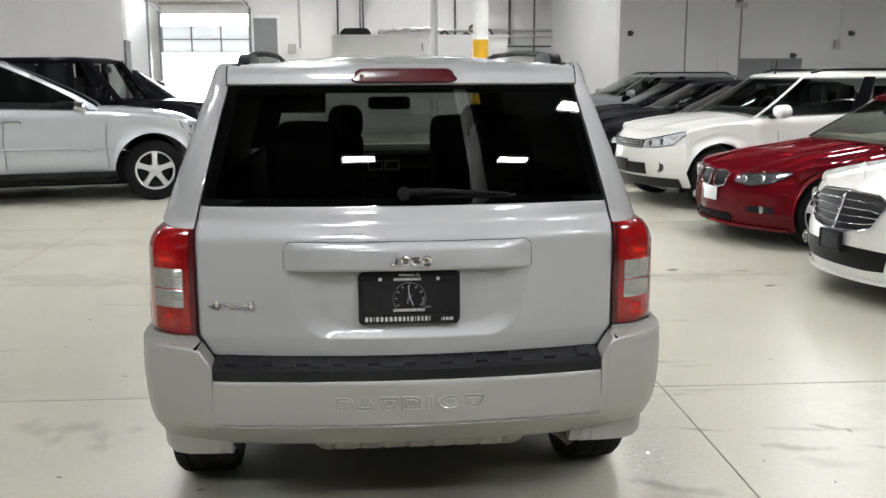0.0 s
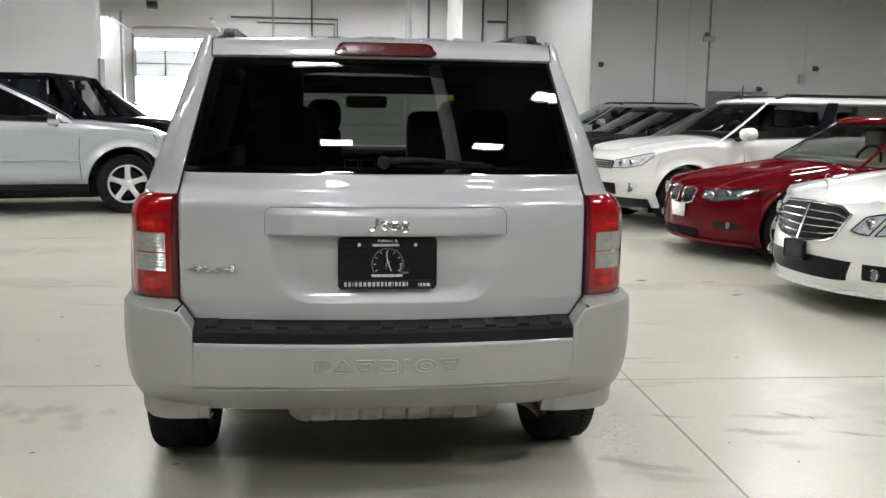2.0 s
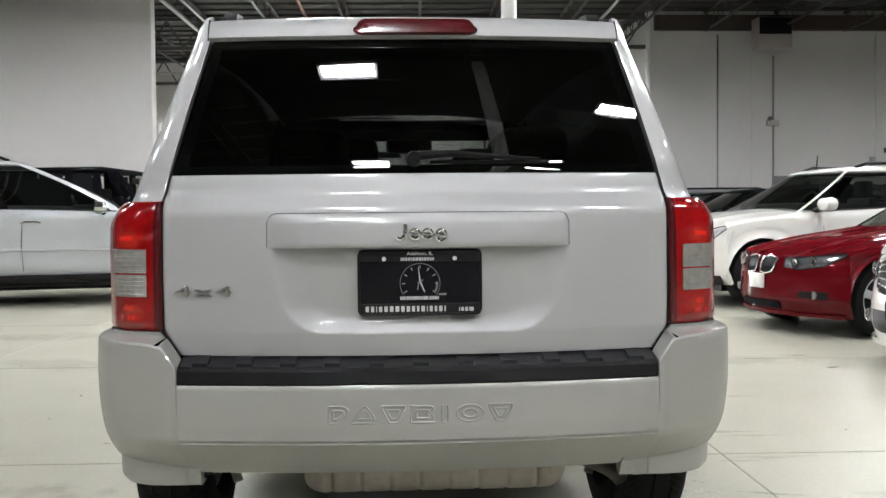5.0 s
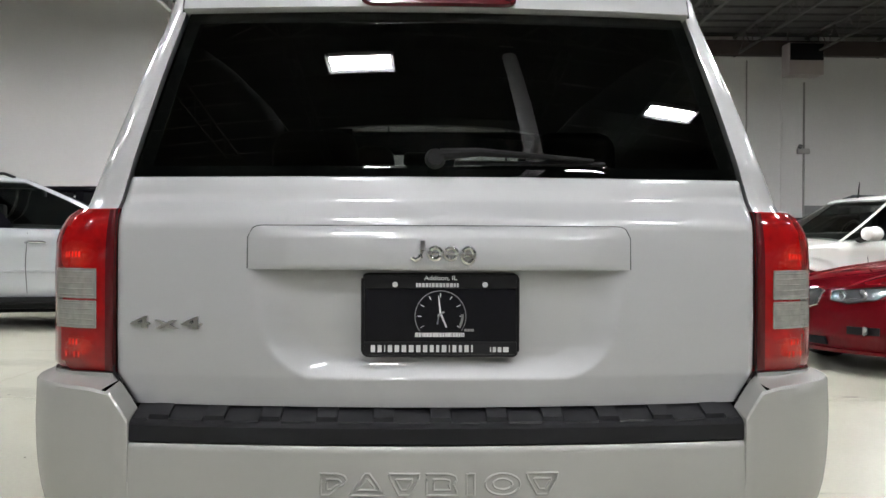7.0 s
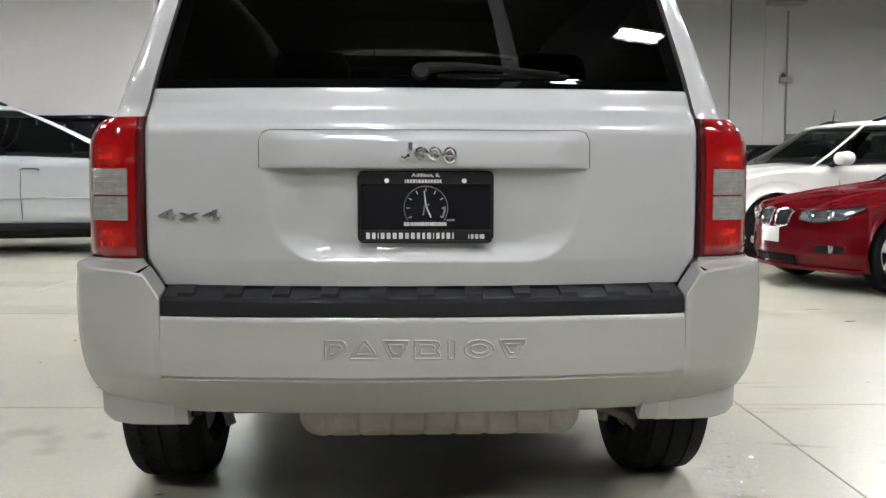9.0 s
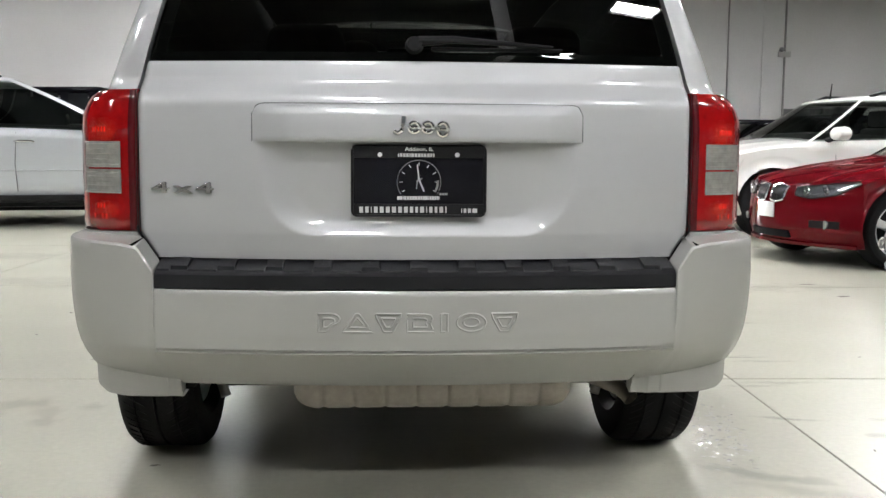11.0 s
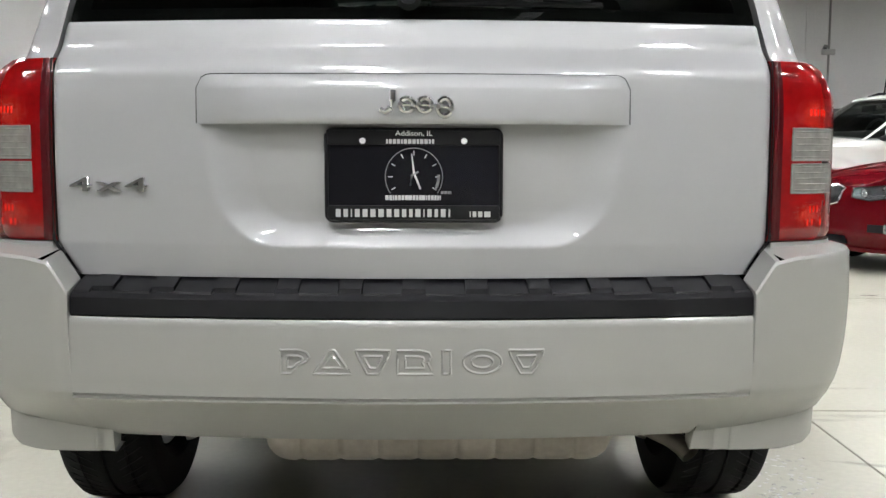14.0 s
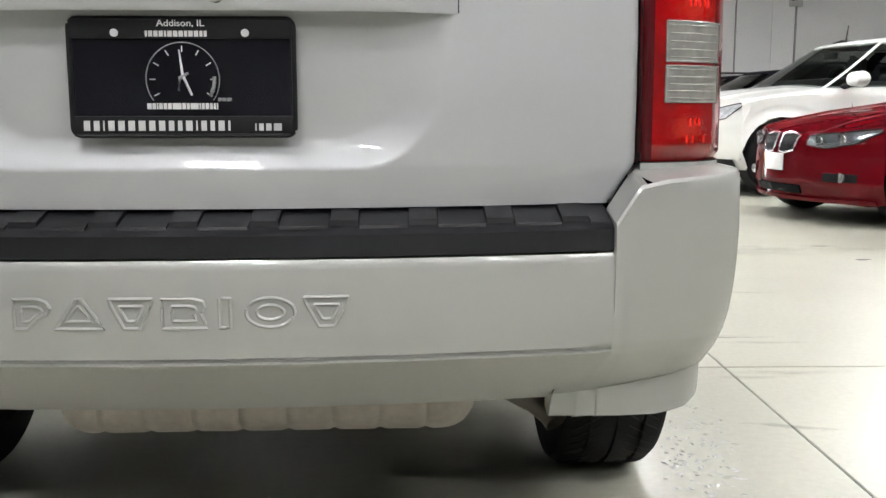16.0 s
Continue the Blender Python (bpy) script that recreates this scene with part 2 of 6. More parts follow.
def box(x0, x1, y0, y1, z0, z1, bevel=0.0, seg=2):
    bm = bmesh.new()
    bmesh.ops.create_cube(bm, size=1)
    for v in bm.verts:
        v.co = Vector((x0 + (v.co.x + 0.5) * (x1 - x0), y0 + (v.co.y + 0.5) * (y1 - y0), z0 + (v.co.z + 0.5) * (z1 - z0)))
    if bevel:
        bmesh.ops.bevel(bm, geom=bm.edges[:], offset=bevel, segments=seg, affect="EDGES", profile=0.6)
    return bm


def tube(points, radius, seg=10, caps=True):
    """A round bar along points; radius a number or one for each point."""
    pts = [Vector(p) for p in points]
    rad = radius if isinstance(radius, (list, tuple)) else [radius] * len(pts)
    rows = []
    for i, p in enumerate(pts):
        d = (pts[min(i + 1, len(pts) - 1)] - pts[max(i - 1, 0)]).normalized()
        side = d.cross(Vector((0, 0, 1)) if abs(d.z) < 0.9 else Vector((1, 0, 0))).normalized()
        up = side.cross(d)
        rows.append([p + (side * math.cos(a) + up * math.sin(a)) * rad[i] for a in (2 * math.pi * k / seg for k in range(seg))])
    return loft(rows, True, caps)


def lathe_x(profile, seg=48, close=False):
    """Turn a profile of (x, radius) about the x axis."""
    rows = []
    for k in range(seg + 1):
        a = 2 * math.pi * k / seg
        rows.append([(x, r * math.cos(a), r * math.sin(a)) for x, r in profile])
    bm = loft(rows)
    bmesh.ops.remove_doubles(bm, verts=bm.verts, dist=1e-5)
    return bm


def plate_shape(outline, y0, y1, bevel=0.0):
    """A flat piece from an (x, z) outline, between two depths."""
    bm = bmesh.new()
    f = bm.faces.new([bm.verts.new((x, y0, z)) for x, z in outline])
    r = bmesh.ops.extrude_face_region(bm, geom=[f])
    for v in r["geom"]:
        if isinstance(v, bmesh.types.BMVert):
            v.co.y = y1
    if bevel:
        front = [e for e in bm.edges if all(abs(v.co.y - y0) < 1e-6 for v in e.verts)]
        bmesh.ops.bevel(bm, geom=front, offset=bevel, segments=2, affect="EDGES", profile=0.6)
    return bm


def rounded(x0, x1, z0, z1, r, n=5):
    out = []
    for cx, cz, a0 in ((x1 - r, z1 - r, 0), (x0 + r, z1 - r, 90), (x0 + r, z0 + r, 180), (x1 - r, z0 + r, 270)):
        out += [(cx + r * math.cos(radians(a0 + 90 * k / n)), cz + r * math.sin(radians(a0 + 90 * k / n))) for k in range(n + 1)]
    return out


def lettering(text, size, depth, mat, name, parent, m, label="", stretch=1.0, spacing=1.0):
    """Letters in the built-in font, as a mesh that stands in the xz plane and faces -y."""
    cu = bpy.data.curves.new(name, "FONT")
    cu.body, cu.size, cu.extrude, cu.align_x, cu.align_y = text, size, depth, "CENTER", "CENTER"
    cu.bevel_depth, cu.space_character = depth * 0.3, spacing
    tmp = new("letters_source", cu)
    bpy.context.view_layer.update()
    me = bpy.data.meshes.new_from_object(tmp.evaluated_get(bpy.context.evaluated_depsgraph_get()))
    bpy.data.objects.remove(tmp)
    me.materials.clear()
    me.transform(Matrix.Diagonal((stretch, 1, 1, 1)))
    me.transform(m @ pose(0, 0, 0, 90))
    return link(name, me, mat, parent, label, smooth=False)


def lerp(table, v):
    """Smooth look-up in a table of (key, value)."""
    return float(np.interp(v, [k for k, _ in table], [w for _, w in table]))


def arc(cx, cz, r, a0, a1, n=24):
    return [(cx + r * math.cos(radians(a0 + (a1 - a0) * k / n)), cz + r * math.sin(radians(a0 + (a1 - a0) * k / n))) for k in range(n + 1)]


# ---- the hall ----
TURN = pose(0, 0, 0, 0, 0, -1.7)  # the building stands slightly turned against the parked car
X0, X1, Y0, Y1, TOP = -24.0, 26.0, -20.0, 28.0, 5.9


def structure(name, bm, mat, label, m=None, smooth=False):
    ob = part(name, bm, mat, None, label, smooth, "structure")
    if m is not None:
        ob.matrix_world = m
    return ob


floor = structure("floor", box(X0, X1, Y0, Y1 + 14, -0.2, -0.004), JOINT, "sealed pale concrete warehouse floor with saw-cut joints", TURN)
ceiling_bm = box(X0, X1, Y0, Y1 + 0.3, TOP, TOP + 0.2)
for k in range(76):
    y = Y0 + 0.3 + k * 0.62
    join(ceiling_bm, box(X0, X1, y, y + 0.22, TOP - 0.045, TOP))
structure("ceiling", ceiling_bm, DECK, "dark grey ribbed metal roof deck over open joists", TURN)
structure("wall_south", box(X0, X1, Y0 - 0.3, Y0, 0, TOP), WALLPAINT, "plain white painted warehouse wall")
structure("wall_west", box(X0 - 0.3, X0, Y0 - 0.3, Y1 + 0.3, 0, TOP), WALLPAINT, "plain white painted warehouse wall")
structure("wall_east", box(X1, X1 + 0.3, Y0 - 0.3, 20.3, 0, TOP), WALLPAINT, "plain white painted warehouse wall")
structure("wall_partition", box(X0, -4.30, 15.0, 15.3, 0, TOP, 0.02), WALLPAINT, "tall smooth white partition wall with a clean corner")
structure("wall_corner_trim", box(-4.30, -4.26, 14.97, 15.33, 0, 2.2, 0.004), GREYDOOR, "grey metal corner guard on the partition wall")
structure("wall_east_bay", box(6.16, X1, 20.0, 20.3, 0, TOP, 0.01), WALLGREY, "tall grey-white painted concrete panel wall")
structure("wall_return", box(6.16, 6.46, 20.3, Y1, 0, TOP), WHITEPANEL, "white painted return wall lit by the open door")

# back wall with the door opening through it
DX0, DX1, DTOP = -6.16, -3.45, 3.45
back = box(X0, DX0, Y1, Y1 + 0.3, 0, TOP)
join(back, box(DX1, 6.16, Y1, Y1 + 0.3, 0, TOP))
join(back, box(DX0, DX1, Y1, Y1 + 0.3, DTOP, TOP))
structure("wall_north", back, WALLPAINT, "white painted back wall with exposed conduits and a loading door")
for k in range(9):
    x = -2.2 + k * 1.0
    structure("trim", box(x, x + 0.05, Y1 - 0.03, Y1 - 0.001, 0, TOP), WALLPAINT, "narrow painted panel joint cover")

door = thing("door_1", pose(0, 0, 0), "white sectional overhead door, half raised to bright daylight", "overhead door", kind="structure")
cell = (DX1 - DX0) / 3
for r in range(3):
    z = 2.28 + r * 0.40
    for c in range(3):
        x = DX0 + c * cell
        part("panel" if r < 2 else "pane", box(x + 0.02, x + cell - 0.02, Y1 + 0.10, Y1 + 0.15, z + 0.012, z + 0.388, 0.008), DOORPANEL if r < 2 else CLEARGLASS, door, smooth=False)
    part("panel_rail", box(DX0, DX1, Y1 + 0.09, Y1 + 0.17, z - 0.012, z + 0.012), GREYDOOR, door, smooth=False)
for c in range(4):
    x = DX0 + c * cell
    part("door_stile", box(x - 0.022, x + 0.022, Y1 + 0.085, Y1 + 0.16, 2.27, DTOP), GREYDOOR, door, smooth=False)
for x in (DX0 - 0.06, DX1 - 0.02):
    part("door_track", box(x, x + 0.08, Y1 - 0.12, Y1 - 0.002, 0, DTOP + 0.2, 0.01), GREYDOOR, door)
part("track_rail", tube([(DX0 - 0.02, Y1 - 0.1, DTOP + 0.15), (DX0 - 0.02, Y1 - 3.2, DTOP + 0.35)], 0.04), GREYDOOR, door)
part("track_rail", tube([(DX1 + 0.02, Y1 - 0.1, DTOP + 0.15), (DX1 + 0.02, Y1 - 3.2, DTOP + 0.35)], 0.04), GREYDOOR, door)
part("spring_shaft", tube([(DX0, Y1 - 0.2, DTOP + 0.3), (DX1, Y1 - 0.2, DTOP + 0.3)], 0.05), STEEL, door)
structure("backdrop", box(-16, 6, Y1 + 13.6, Y1 + 13.8, 0, 9), OUTSIDE, "glaring daylight outside the loading door")

# white lit side screen and posts left of the door
screen = thing("dock_screen", pose(-7.0, 26.2, 0), "white translucent side screen with dark upright posts", "screen")
part("sheet", box(-0.85, 0.88, -0.02, 0.02, 0, 3.9), DOORPANEL, screen, smooth=False)
for x in (-0.9, -0.45, 0.06, 0.80):
    part("post", box(x, x + 0.07, -0.08, 0.03, 0, 4.1, 0.01), GREYDOOR, screen)

# low white room in front of the back wall, with things stored on its roof
lowroom = thing("low_office", pose(1.63, 24.0, 0), "low white boxed-in room with storage on its flat roof", "office box")
part("front_wall", box(-2.44, 2.44, 0, 0.12, 0, 2.60, 0.005), WHITEPANEL, lowroom, smooth=False)
part("top_edge", box(-2.48, 2.48, -0.04, 0.2, 2.60, 2.66, 0.01), WHITEPANEL, lowroom, smooth=False)
part("side_wall", box(-2.44, -2.32, 0.121, 3.9, 0, 2.60), WHITEPANEL, lowroom, smooth=False)
part("side_wall", box(2.32, 2.44, 0.121, 3.9, 0, 2.60), WHITEPANEL, lowroom, smooth=False)
part("roof", box(-2.44, 2.44, 0.2, 3.9, 2.602, 2.65), WALLPAINT, lowroom, smooth=False)
part("bracket", tube([(0.05, -0.02, 2.42), (0.05, -0.12, 2.36), (0.07, -0.05, 2.22)], 0.015), DARKPIPE, lowroom)
case = loft([[(w * x, 0.25 * y, z) for x, y in ((-1, -1), (1, -1), (1, 1), (-1, 1))] for w, z in ((0.42, 0.0), (0.43, 0.06), (0.36, 0.16), (0.30, 0.20))], True, True)
tagged(part("storage_case", case, PLASTIC, None, "dark grey plastic storage case lying on a low roof"), category="case").matrix_world = pose(-0.15, 24.5, 2.65)
foil_pts = [(-1.0 + 0.11 * k, 0.05 * math.sin(k * 1.3), 0.08 + 0.10 * math.sin(math.pi * k / 18) + 0.02 * math.sin(k * 2.1)) for k in range(19)]
foil = part("foil_duct", tube(foil_pts, [0.05 + 0.02 * math.sin(k * 1.7) for k in range(19)], 12), SLEEVE, None, "crumpled silver foil duct lying on a low roof")
tagged(foil, category="duct").matrix_world = pose(1.5, 24.5, 2.66)
for x, z, r in ((2.38, 2.78, 0.12), (2.15, 2.73, 0.08), (3.0, 2.76, 0.1), (3.35, 2.78, 0.12), (3.62, 2.80, 0.14), (3.18, 2.95, 0.11), (3.48, 3.0, 0.12)):
    roll = lathe_x([(-0.3, r * 0.55), (-0.3, r * 0.97), (-0.28, r), (0.28, r), (0.3, r * 0.97), (0.3, r * 0.55), (-0.3, r * 0.55)], 20)
    ob = tagged(part("duct_hose", roll, DARKPIPE, None, "short dark flexible duct hose stacked on a low roof"), category="hose", group="duct hoses")
    ob.matrix_world = pose(x, 24.6, z - 0.13 + r * 0.2, 0, 0, 80)

panel = thing("wall_cabinet", pose(-2.95, 27.9, 1.5), "grey steel wall cabinet with a pale frame", "cabinet")
part("body", box(-0.36, 0.36, -0.02, 0.1, 0, 1.82, 0.01), GREYDOOR, panel)
part("frame", box(-0.44, 0.44, 0.02, 0.098, -0.06, 1.92, 0.01), WHITEPANEL, panel)
tagged(part("junction_box", box(-0.12, 0.12, -0.1, 0.0, 0, 0.28, 0.02), PIPE, None, "small pale electrical box on the back wall"), category="electrical box").matrix_world = pose(-2.15, 27.99, 2.25)

# conduits on the back wall
for pts, r, mat in (
    ([(-3.2, 27.9, 4.15), (0.1, 27.9, 4.15), (0.1, 27.9, 2.7)], 0.03, DARKPIPE),
    ([(-2.4, 27.9, 4.0), (0.0, 27.9, 4.0), (0.0, 27.9, 2.7)], 0.025, DARKPIPE),
    ([(-0.7, 27.9, 5.8), (-0.7, 27.9, 2.6)], 0.03, DARKPIPE),
    ([(3.0, 27.9, 5.8), (3.0, 27.9, 2.7)], 0.035, DARKPIPE),
    ([(4.75, 27.9, 5.8), (4.75, 27.9, 2.5)], 0.04, DARKPIPE),
    ([(5.55, 27.9, 5.8), (5.55, 27.9, 2.2)], 0.03, DARKPIPE),
    ([(0.6, 27.9, 2.95), (6.1, 27.9, 2.95)], 0.04, PIPE),
    ([(0.6, 27.85, 2.75), (6.1, 27.85, 2.75)], 0.03, PIPE),
    ([(4.3, 27.9, 2.45), (6.1, 27.9, 2.45)], 0.03, DARKPIPE),
    ([(4.3, 27.9, 2.2), (6.1, 27.9, 2.2)], 0.03, DARKPIPE),
    ([(4.9, 27.9, 4.2), (5.5, 27.9, 4.2)], 0.04, DARKPIPE),
    ([(-1.9, 27.9, 5.8), (-1.9, 27.9, 2.4)], 0.035, PIPE),
):
    tagged(part("conduit", tube(pts, r, 8), mat, None, "painted steel conduit run along the back wall"), category="conduit", group="wall conduits")

# columns
for x, y, r, sleeve in ((1.77, 12.0, 0.118, True), (1.70, 20.0, 0.085, False), (0.95, -2.45, 0.085, False)):
    col = thing("column", pose(x, y, 0), "white steel column with a yellow painted foot" if sleeve else "slim white steel roof column", "column")
    part("shaft", tube([(0, 0, 0.02), (0, 0, TOP - 0.6 if y > 0 else TOP - 0.2)], r, 24), WHITEPANEL, col)
    part("base_plate", box(-0.2, 0.2, -0.2, 0.2, 0.0, 0.025, 0.004), STEEL, col)
    part("cap_plate", box(-0.18, 0.18, -0.18, 0.18, TOP - 0.62, TOP - 0.59), JOIST, col)
    if sleeve:
        part("sleeve", tube([(0, 0, 0.03), (0, 0, 2.10)], r + 0.006, 24), YELLOW, col, "worn yellow paint sleeve")

# fixtures on the right-hand wall
def wall_bracket(x, z):
    b = thing("wall_bracket", pose(x, 19.99, z), "small dark metal bracket fixed to the wall", "bracket", "wall brackets")
    part("plate", box(-0.06, 0.06, -0.02, 0, -0.06, 0.06, 0.005), DARKPIPE, b)
    part("arm", tube([(0, -0.02, 0.02), (0.03, -0.12, 0.0), (-0.03, -0.16, -0.05)], 0.028), DARKPIPE, b)


wall_bracket(6.42, 2.53)
wall_bracket(11.95, 2.53)
wall_bracket(10.5, 2.0)
light = thing("emergency_light", pose(9.15, 19.99, 3.22), "white twin-head emergency light on the wall", "emergency light")
part("case", box(-0.17, 0.13, -0.08, 0, -0.09, 0.04, 0.02), PIPE, light)
part("lamp_head", tube([(-0.10, -0.02, 0.04), (-0.10, -0.09, 0.10)], 0.05, 14), INKGREY, light)
greydoor = thing("grey_hatch", pose(9.95, 19.99, 0), "grey painted steel double door in the wall", "door")
part("leaf", box(-0.78, -0.01, -0.05, 0, 0.02, 1.93, 0.008), GREYDOOR, greydoor)
part("leaf", box(0.01, 0.78, -0.05, 0, 0.02, 1.93, 0.008), GREYDOOR, greydoor)
part("handle", box(-0.1, -0.05, -0.09, -0.05, 0.95, 1.1, 0.01), DARKPIPE, greydoor)
for x, z0, z1, r in ((7.79, 1.6, 5.3, 0.02), (9.15, 0.0, 4.8, 0.026)):
    tagged(part("wall_conduit", tube([(x, 19.97, z0), (x, 19.97, z1)], r, 8), GREYPIPE, None, "thin painted conduit rising up the wall"), category="conduit", group="wall conduits")
for x, z0, z1, r in ((8.62, 0.1, 5.3, 0.014), (11.68, 2.35, 5.3, 0.018)):
    tagged(part("wall_conduit", tube([(x, 19.975, z0), (x, 19.975, z1)], r, 8), WALLGREY, None, "thin wall-coloured conduit rising up the wall"), category="conduit", group="wall conduits")
tagged(part("junction_box", box(-0.07, 0.07, -0.07, 0.0, -0.12, 0.10, 0.015), PIPE, None, "small pale electrical box below a conduit"), category="electrical box").matrix_world = pose(11.6, 19.99, 2.28)
structure("wall_beam", box(6.2, X1 - 0.1, 19.62, 19.82, 5.36, 5.70, 0.01), BEAM, "dark red-brown steel beam along the wall's top")
heater = thing("unit_heater", pose(8.88, 19.4, 4.95), "boxy dark-fronted unit heater hung high at the wall", "heater")
part("case", box(-0.40, 0.40, -0.2, 0.25, -0.10, 0.62, 0.02), HEATERCASE, heater)
part("grille", box(-0.38, 0.38, -0.23, -0.2, 0.22, 0.6, 0.01), SATIN, heater)
for x in (-0.35, 0.35):
    part("hanger", tube([(x, 0, 0.6), (x, 0, 0.96)], 0.012), JOIST, heater)
highbay = thing("high_bay_lamp", pose(-0.66, 20.0, 4.82), "round glowing high-bay lamp hung from the roof", "ceiling light")
part("bulb", tube([(0, 0, -0.08), (0, 0, -0.05), (0, 0, 0.03), (0, 0, 0.08)], [0.03, 0.075, 0.08, 0.05], 16), BULB, highbay, "glowing bulb")
part("cap", tube([(0, 0, 0.08), (0, 0, 0.2)], [0.06, 0.04], 14), DARKPIPE, highbay)
part("hanger", tube([(0, 0, 0.2), (0, 0, TOP - 4.80)], 0.008, 6), JOIST, highbay)
blower = thing("unit_heater", pose(0.0, 21.0, 4.45), "dark unit heater hung from the roof", "heater")
part("case", box(-0.26, 0.26, -0.2, 0.2, 0.0, 0.62, 0.02), DARKPIPE, blower)
part("hanger", tube([(0, 0, 0.6), (0, 0, TOP - 4.44)], 0.02, 6), JOIST, blower)

# roof girders, joists and pipes
def girder(y):
    g = thing("roof_girder", TURN @ pose(0, y, 0), "grey open-web steel roof girder", "girder", "roof girders")
    part("bottom_chord", box(X0 + 0.3, X1 - 0.4, -0.06, 0.06, 5.05, 5.13), JOIST, g, smooth=False)
    part("top_chord", box(X0 + 0.3, X1 - 0.4, -0.06, 0.06, 5.74, 5.82), JOIST, g, smooth=False)
    web = bmesh.new()
    n = 60
    for k in range(n):
        xa = X0 + 0.5 + k * (X1 - X0 - 1) / n
        xb = xa + (X1 - X0 - 1) / n / 2
        join(web, tube([(xa, 0, 5.1), (xb, 0, 5.76)], 0.022, 6))
        join(web, tube([(xb, 0, 5.76), (2 * xb - xa, 0, 5.1)], 0.022, 6))
    part("web", web, JOIST, g)


for y in (-9.0, -2.0, 6.0, 13.0, 20.6, 26.5):
    girder(y)
joist_src = thing("bar_joist", TURN @ pose(-22, 0, 0), "slim grey bar joist under the roof deck", "joist", "bar joists")
part("bottom_chord", box(-0.025, 0.025, -19.5, 27.8, 5.38, 5.42), JOIST, joist_src, smooth=False)
part("top_chord", box(-0.03, 0.03, -19.5, 27.8, 5.80, 5.85), JOIST, joist_src, smooth=False)
web = bmesh.new()
for k in range(64):
    ya = -18.4 + k * 0.72
    join(web, tube([(0, ya, 5.4), (0, ya + 0.36, 5.82)], 0.012, 5))
    join(web, tube([(0, ya + 0.36, 5.82), (0, ya + 0.72, 5.4)], 0.012, 5))
part("web", web, JOIST, joist_src)
for k in range(1, 28):
    copy_thing(joist_src, TURN @ pose(-22 + k * 1.7, 0, 0))
for pts, r, mat, label in (
    ([(-4.6, 2.0, 5.0), (-4.6, 27.5, 5.0)], 0.032, PIPE, "white sprinkler pipe hung under the roof"),
    ([(-4.35, 2.0, 5.1), (-4.35, 27.5, 5.1)], 0.024, PIPE, "white sprinkler pipe hung under the roof"),
    ([(-2.3, 4.0, 5.25), (-2.3, 27.5, 5.25)], 0.035, RUSTJOIST, "rust-brown sprinkler pipe hung under the roof"),
    ([(3.75, 4.0, 5.0), (3.75, 27.5, 5.0)], 0.027, PIPE, "white sprinkler pipe hung under the roof"),
    ([(-13, 23.5, 4.95), (6.0, 23.5, 4.95)], 0.04, PIPE, "white sprinkler pipe hung under the roof"),
    ([(-13, 10.2, 5.2), (15.5, 10.2, 5.2)], 0.03, RUSTJOIST, "rust-brown sprinkler pipe hung under the roof"),
):
    tagged(part("sprinkler_pipe", tube(pts, r, 8), mat, None, label), category="pipe", group="sprinkler pipes").matrix_world = TURN


def lamp_fixture(x, y, z=4.95):
    f = thing("ceiling_light", pose(x, y, z), "white high-bay fluorescent light with glowing tubes", "ceiling light", "ceiling lights")
    part("housing", box(-0.35, 0.35, -0.16, 0.16, 0.06, 0.12, 0.01), FIXTURE, f)
    part("reflector", thicken(loft([[(sx * 0.36, -0.18, -0.004), (sx * 0.36, -0.165, 0.022), (sx * 0.36, -0.14, 0.056), (sx * 0.36, 0.14, 0.056), (sx * 0.36, 0.165, 0.022), (sx * 0.36, 0.18, -0.004)] for sx in (-1, 1)]), 0.003), FIXTURE, f, "white folded reflector")
    for sx in (-1, 1):
        part("end_plate", box(sx * 0.366 - 0.003, sx * 0.366 + 0.003, -0.175, 0.175, 0.0, 0.06), FIXTURE, f)
    for ty in (-0.105, -0.04, 0.04, 0.105):
        part("tube", tube([(-0.33, ty, 0.03), (0.33, ty, 0.03)], 0.024, 8), TUBE, f, "glowing fluorescent tube")
    for cx in (-0.28, 0.28):
        part("hanger", tube([(cx, 0, 0.11), (cx, 0, TOP + 0.01 - z)], 0.006, 6), JOIST, f)
    return f


# most of these lamps are unseen, added to light floor, walls and cars
first = lamp_fixture(-8.15, -3.0)
# known: the four mirrored in the rear window and the one at y=21.7
for y, cols in ((-5.6, (-0.68, 2.75)), (-2.4, (-4.45, -0.72)), (-3.1, (3.2, 6.65)), (1.0, (5.2, 8.8)), (3.4, (-5.3,)), (5.0, (-8.15, -0.75, 2.95, 6.65)), (9.5, (-10.2, -6.5, -2.8, 3.0, 6.65, 10.3)), (12.6, (-0.75, 3.2, 8.0, 15.4)), (21.7, (3.7,))):
    for x in cols:
        copy_thing(first, pose(x, y, 4.95))
# unseen lamp added to brighten the back of the hall
lamp_fixture(-1.0, 16.2, 5.42)
lamp_fixture(-7.4, 25.4, 4.25)
# unseen lamps behind the car's roofline, added to brighten the back wall
for x in (-2.2, 2.4):
    lamp_fixture(x, 25.2)
fan = thing("door_opener", pose(-5.0, 24.5, 4.1), "dark door opener motor hung from the roof", "motor")
part("motor", tube([(-0.12, 0, 0), (0.16, 0, 0)], 0.11, 14), DARKPIPE, fan)
for a, b in (((0, 0, 0.1), (0, 0, 1.75)), ((-0.1, 0, 0.08), (-0.75, 0, 1.75))):
    part("hanger", tube([a, b], 0.02, 6), DARKPIPE, fan)


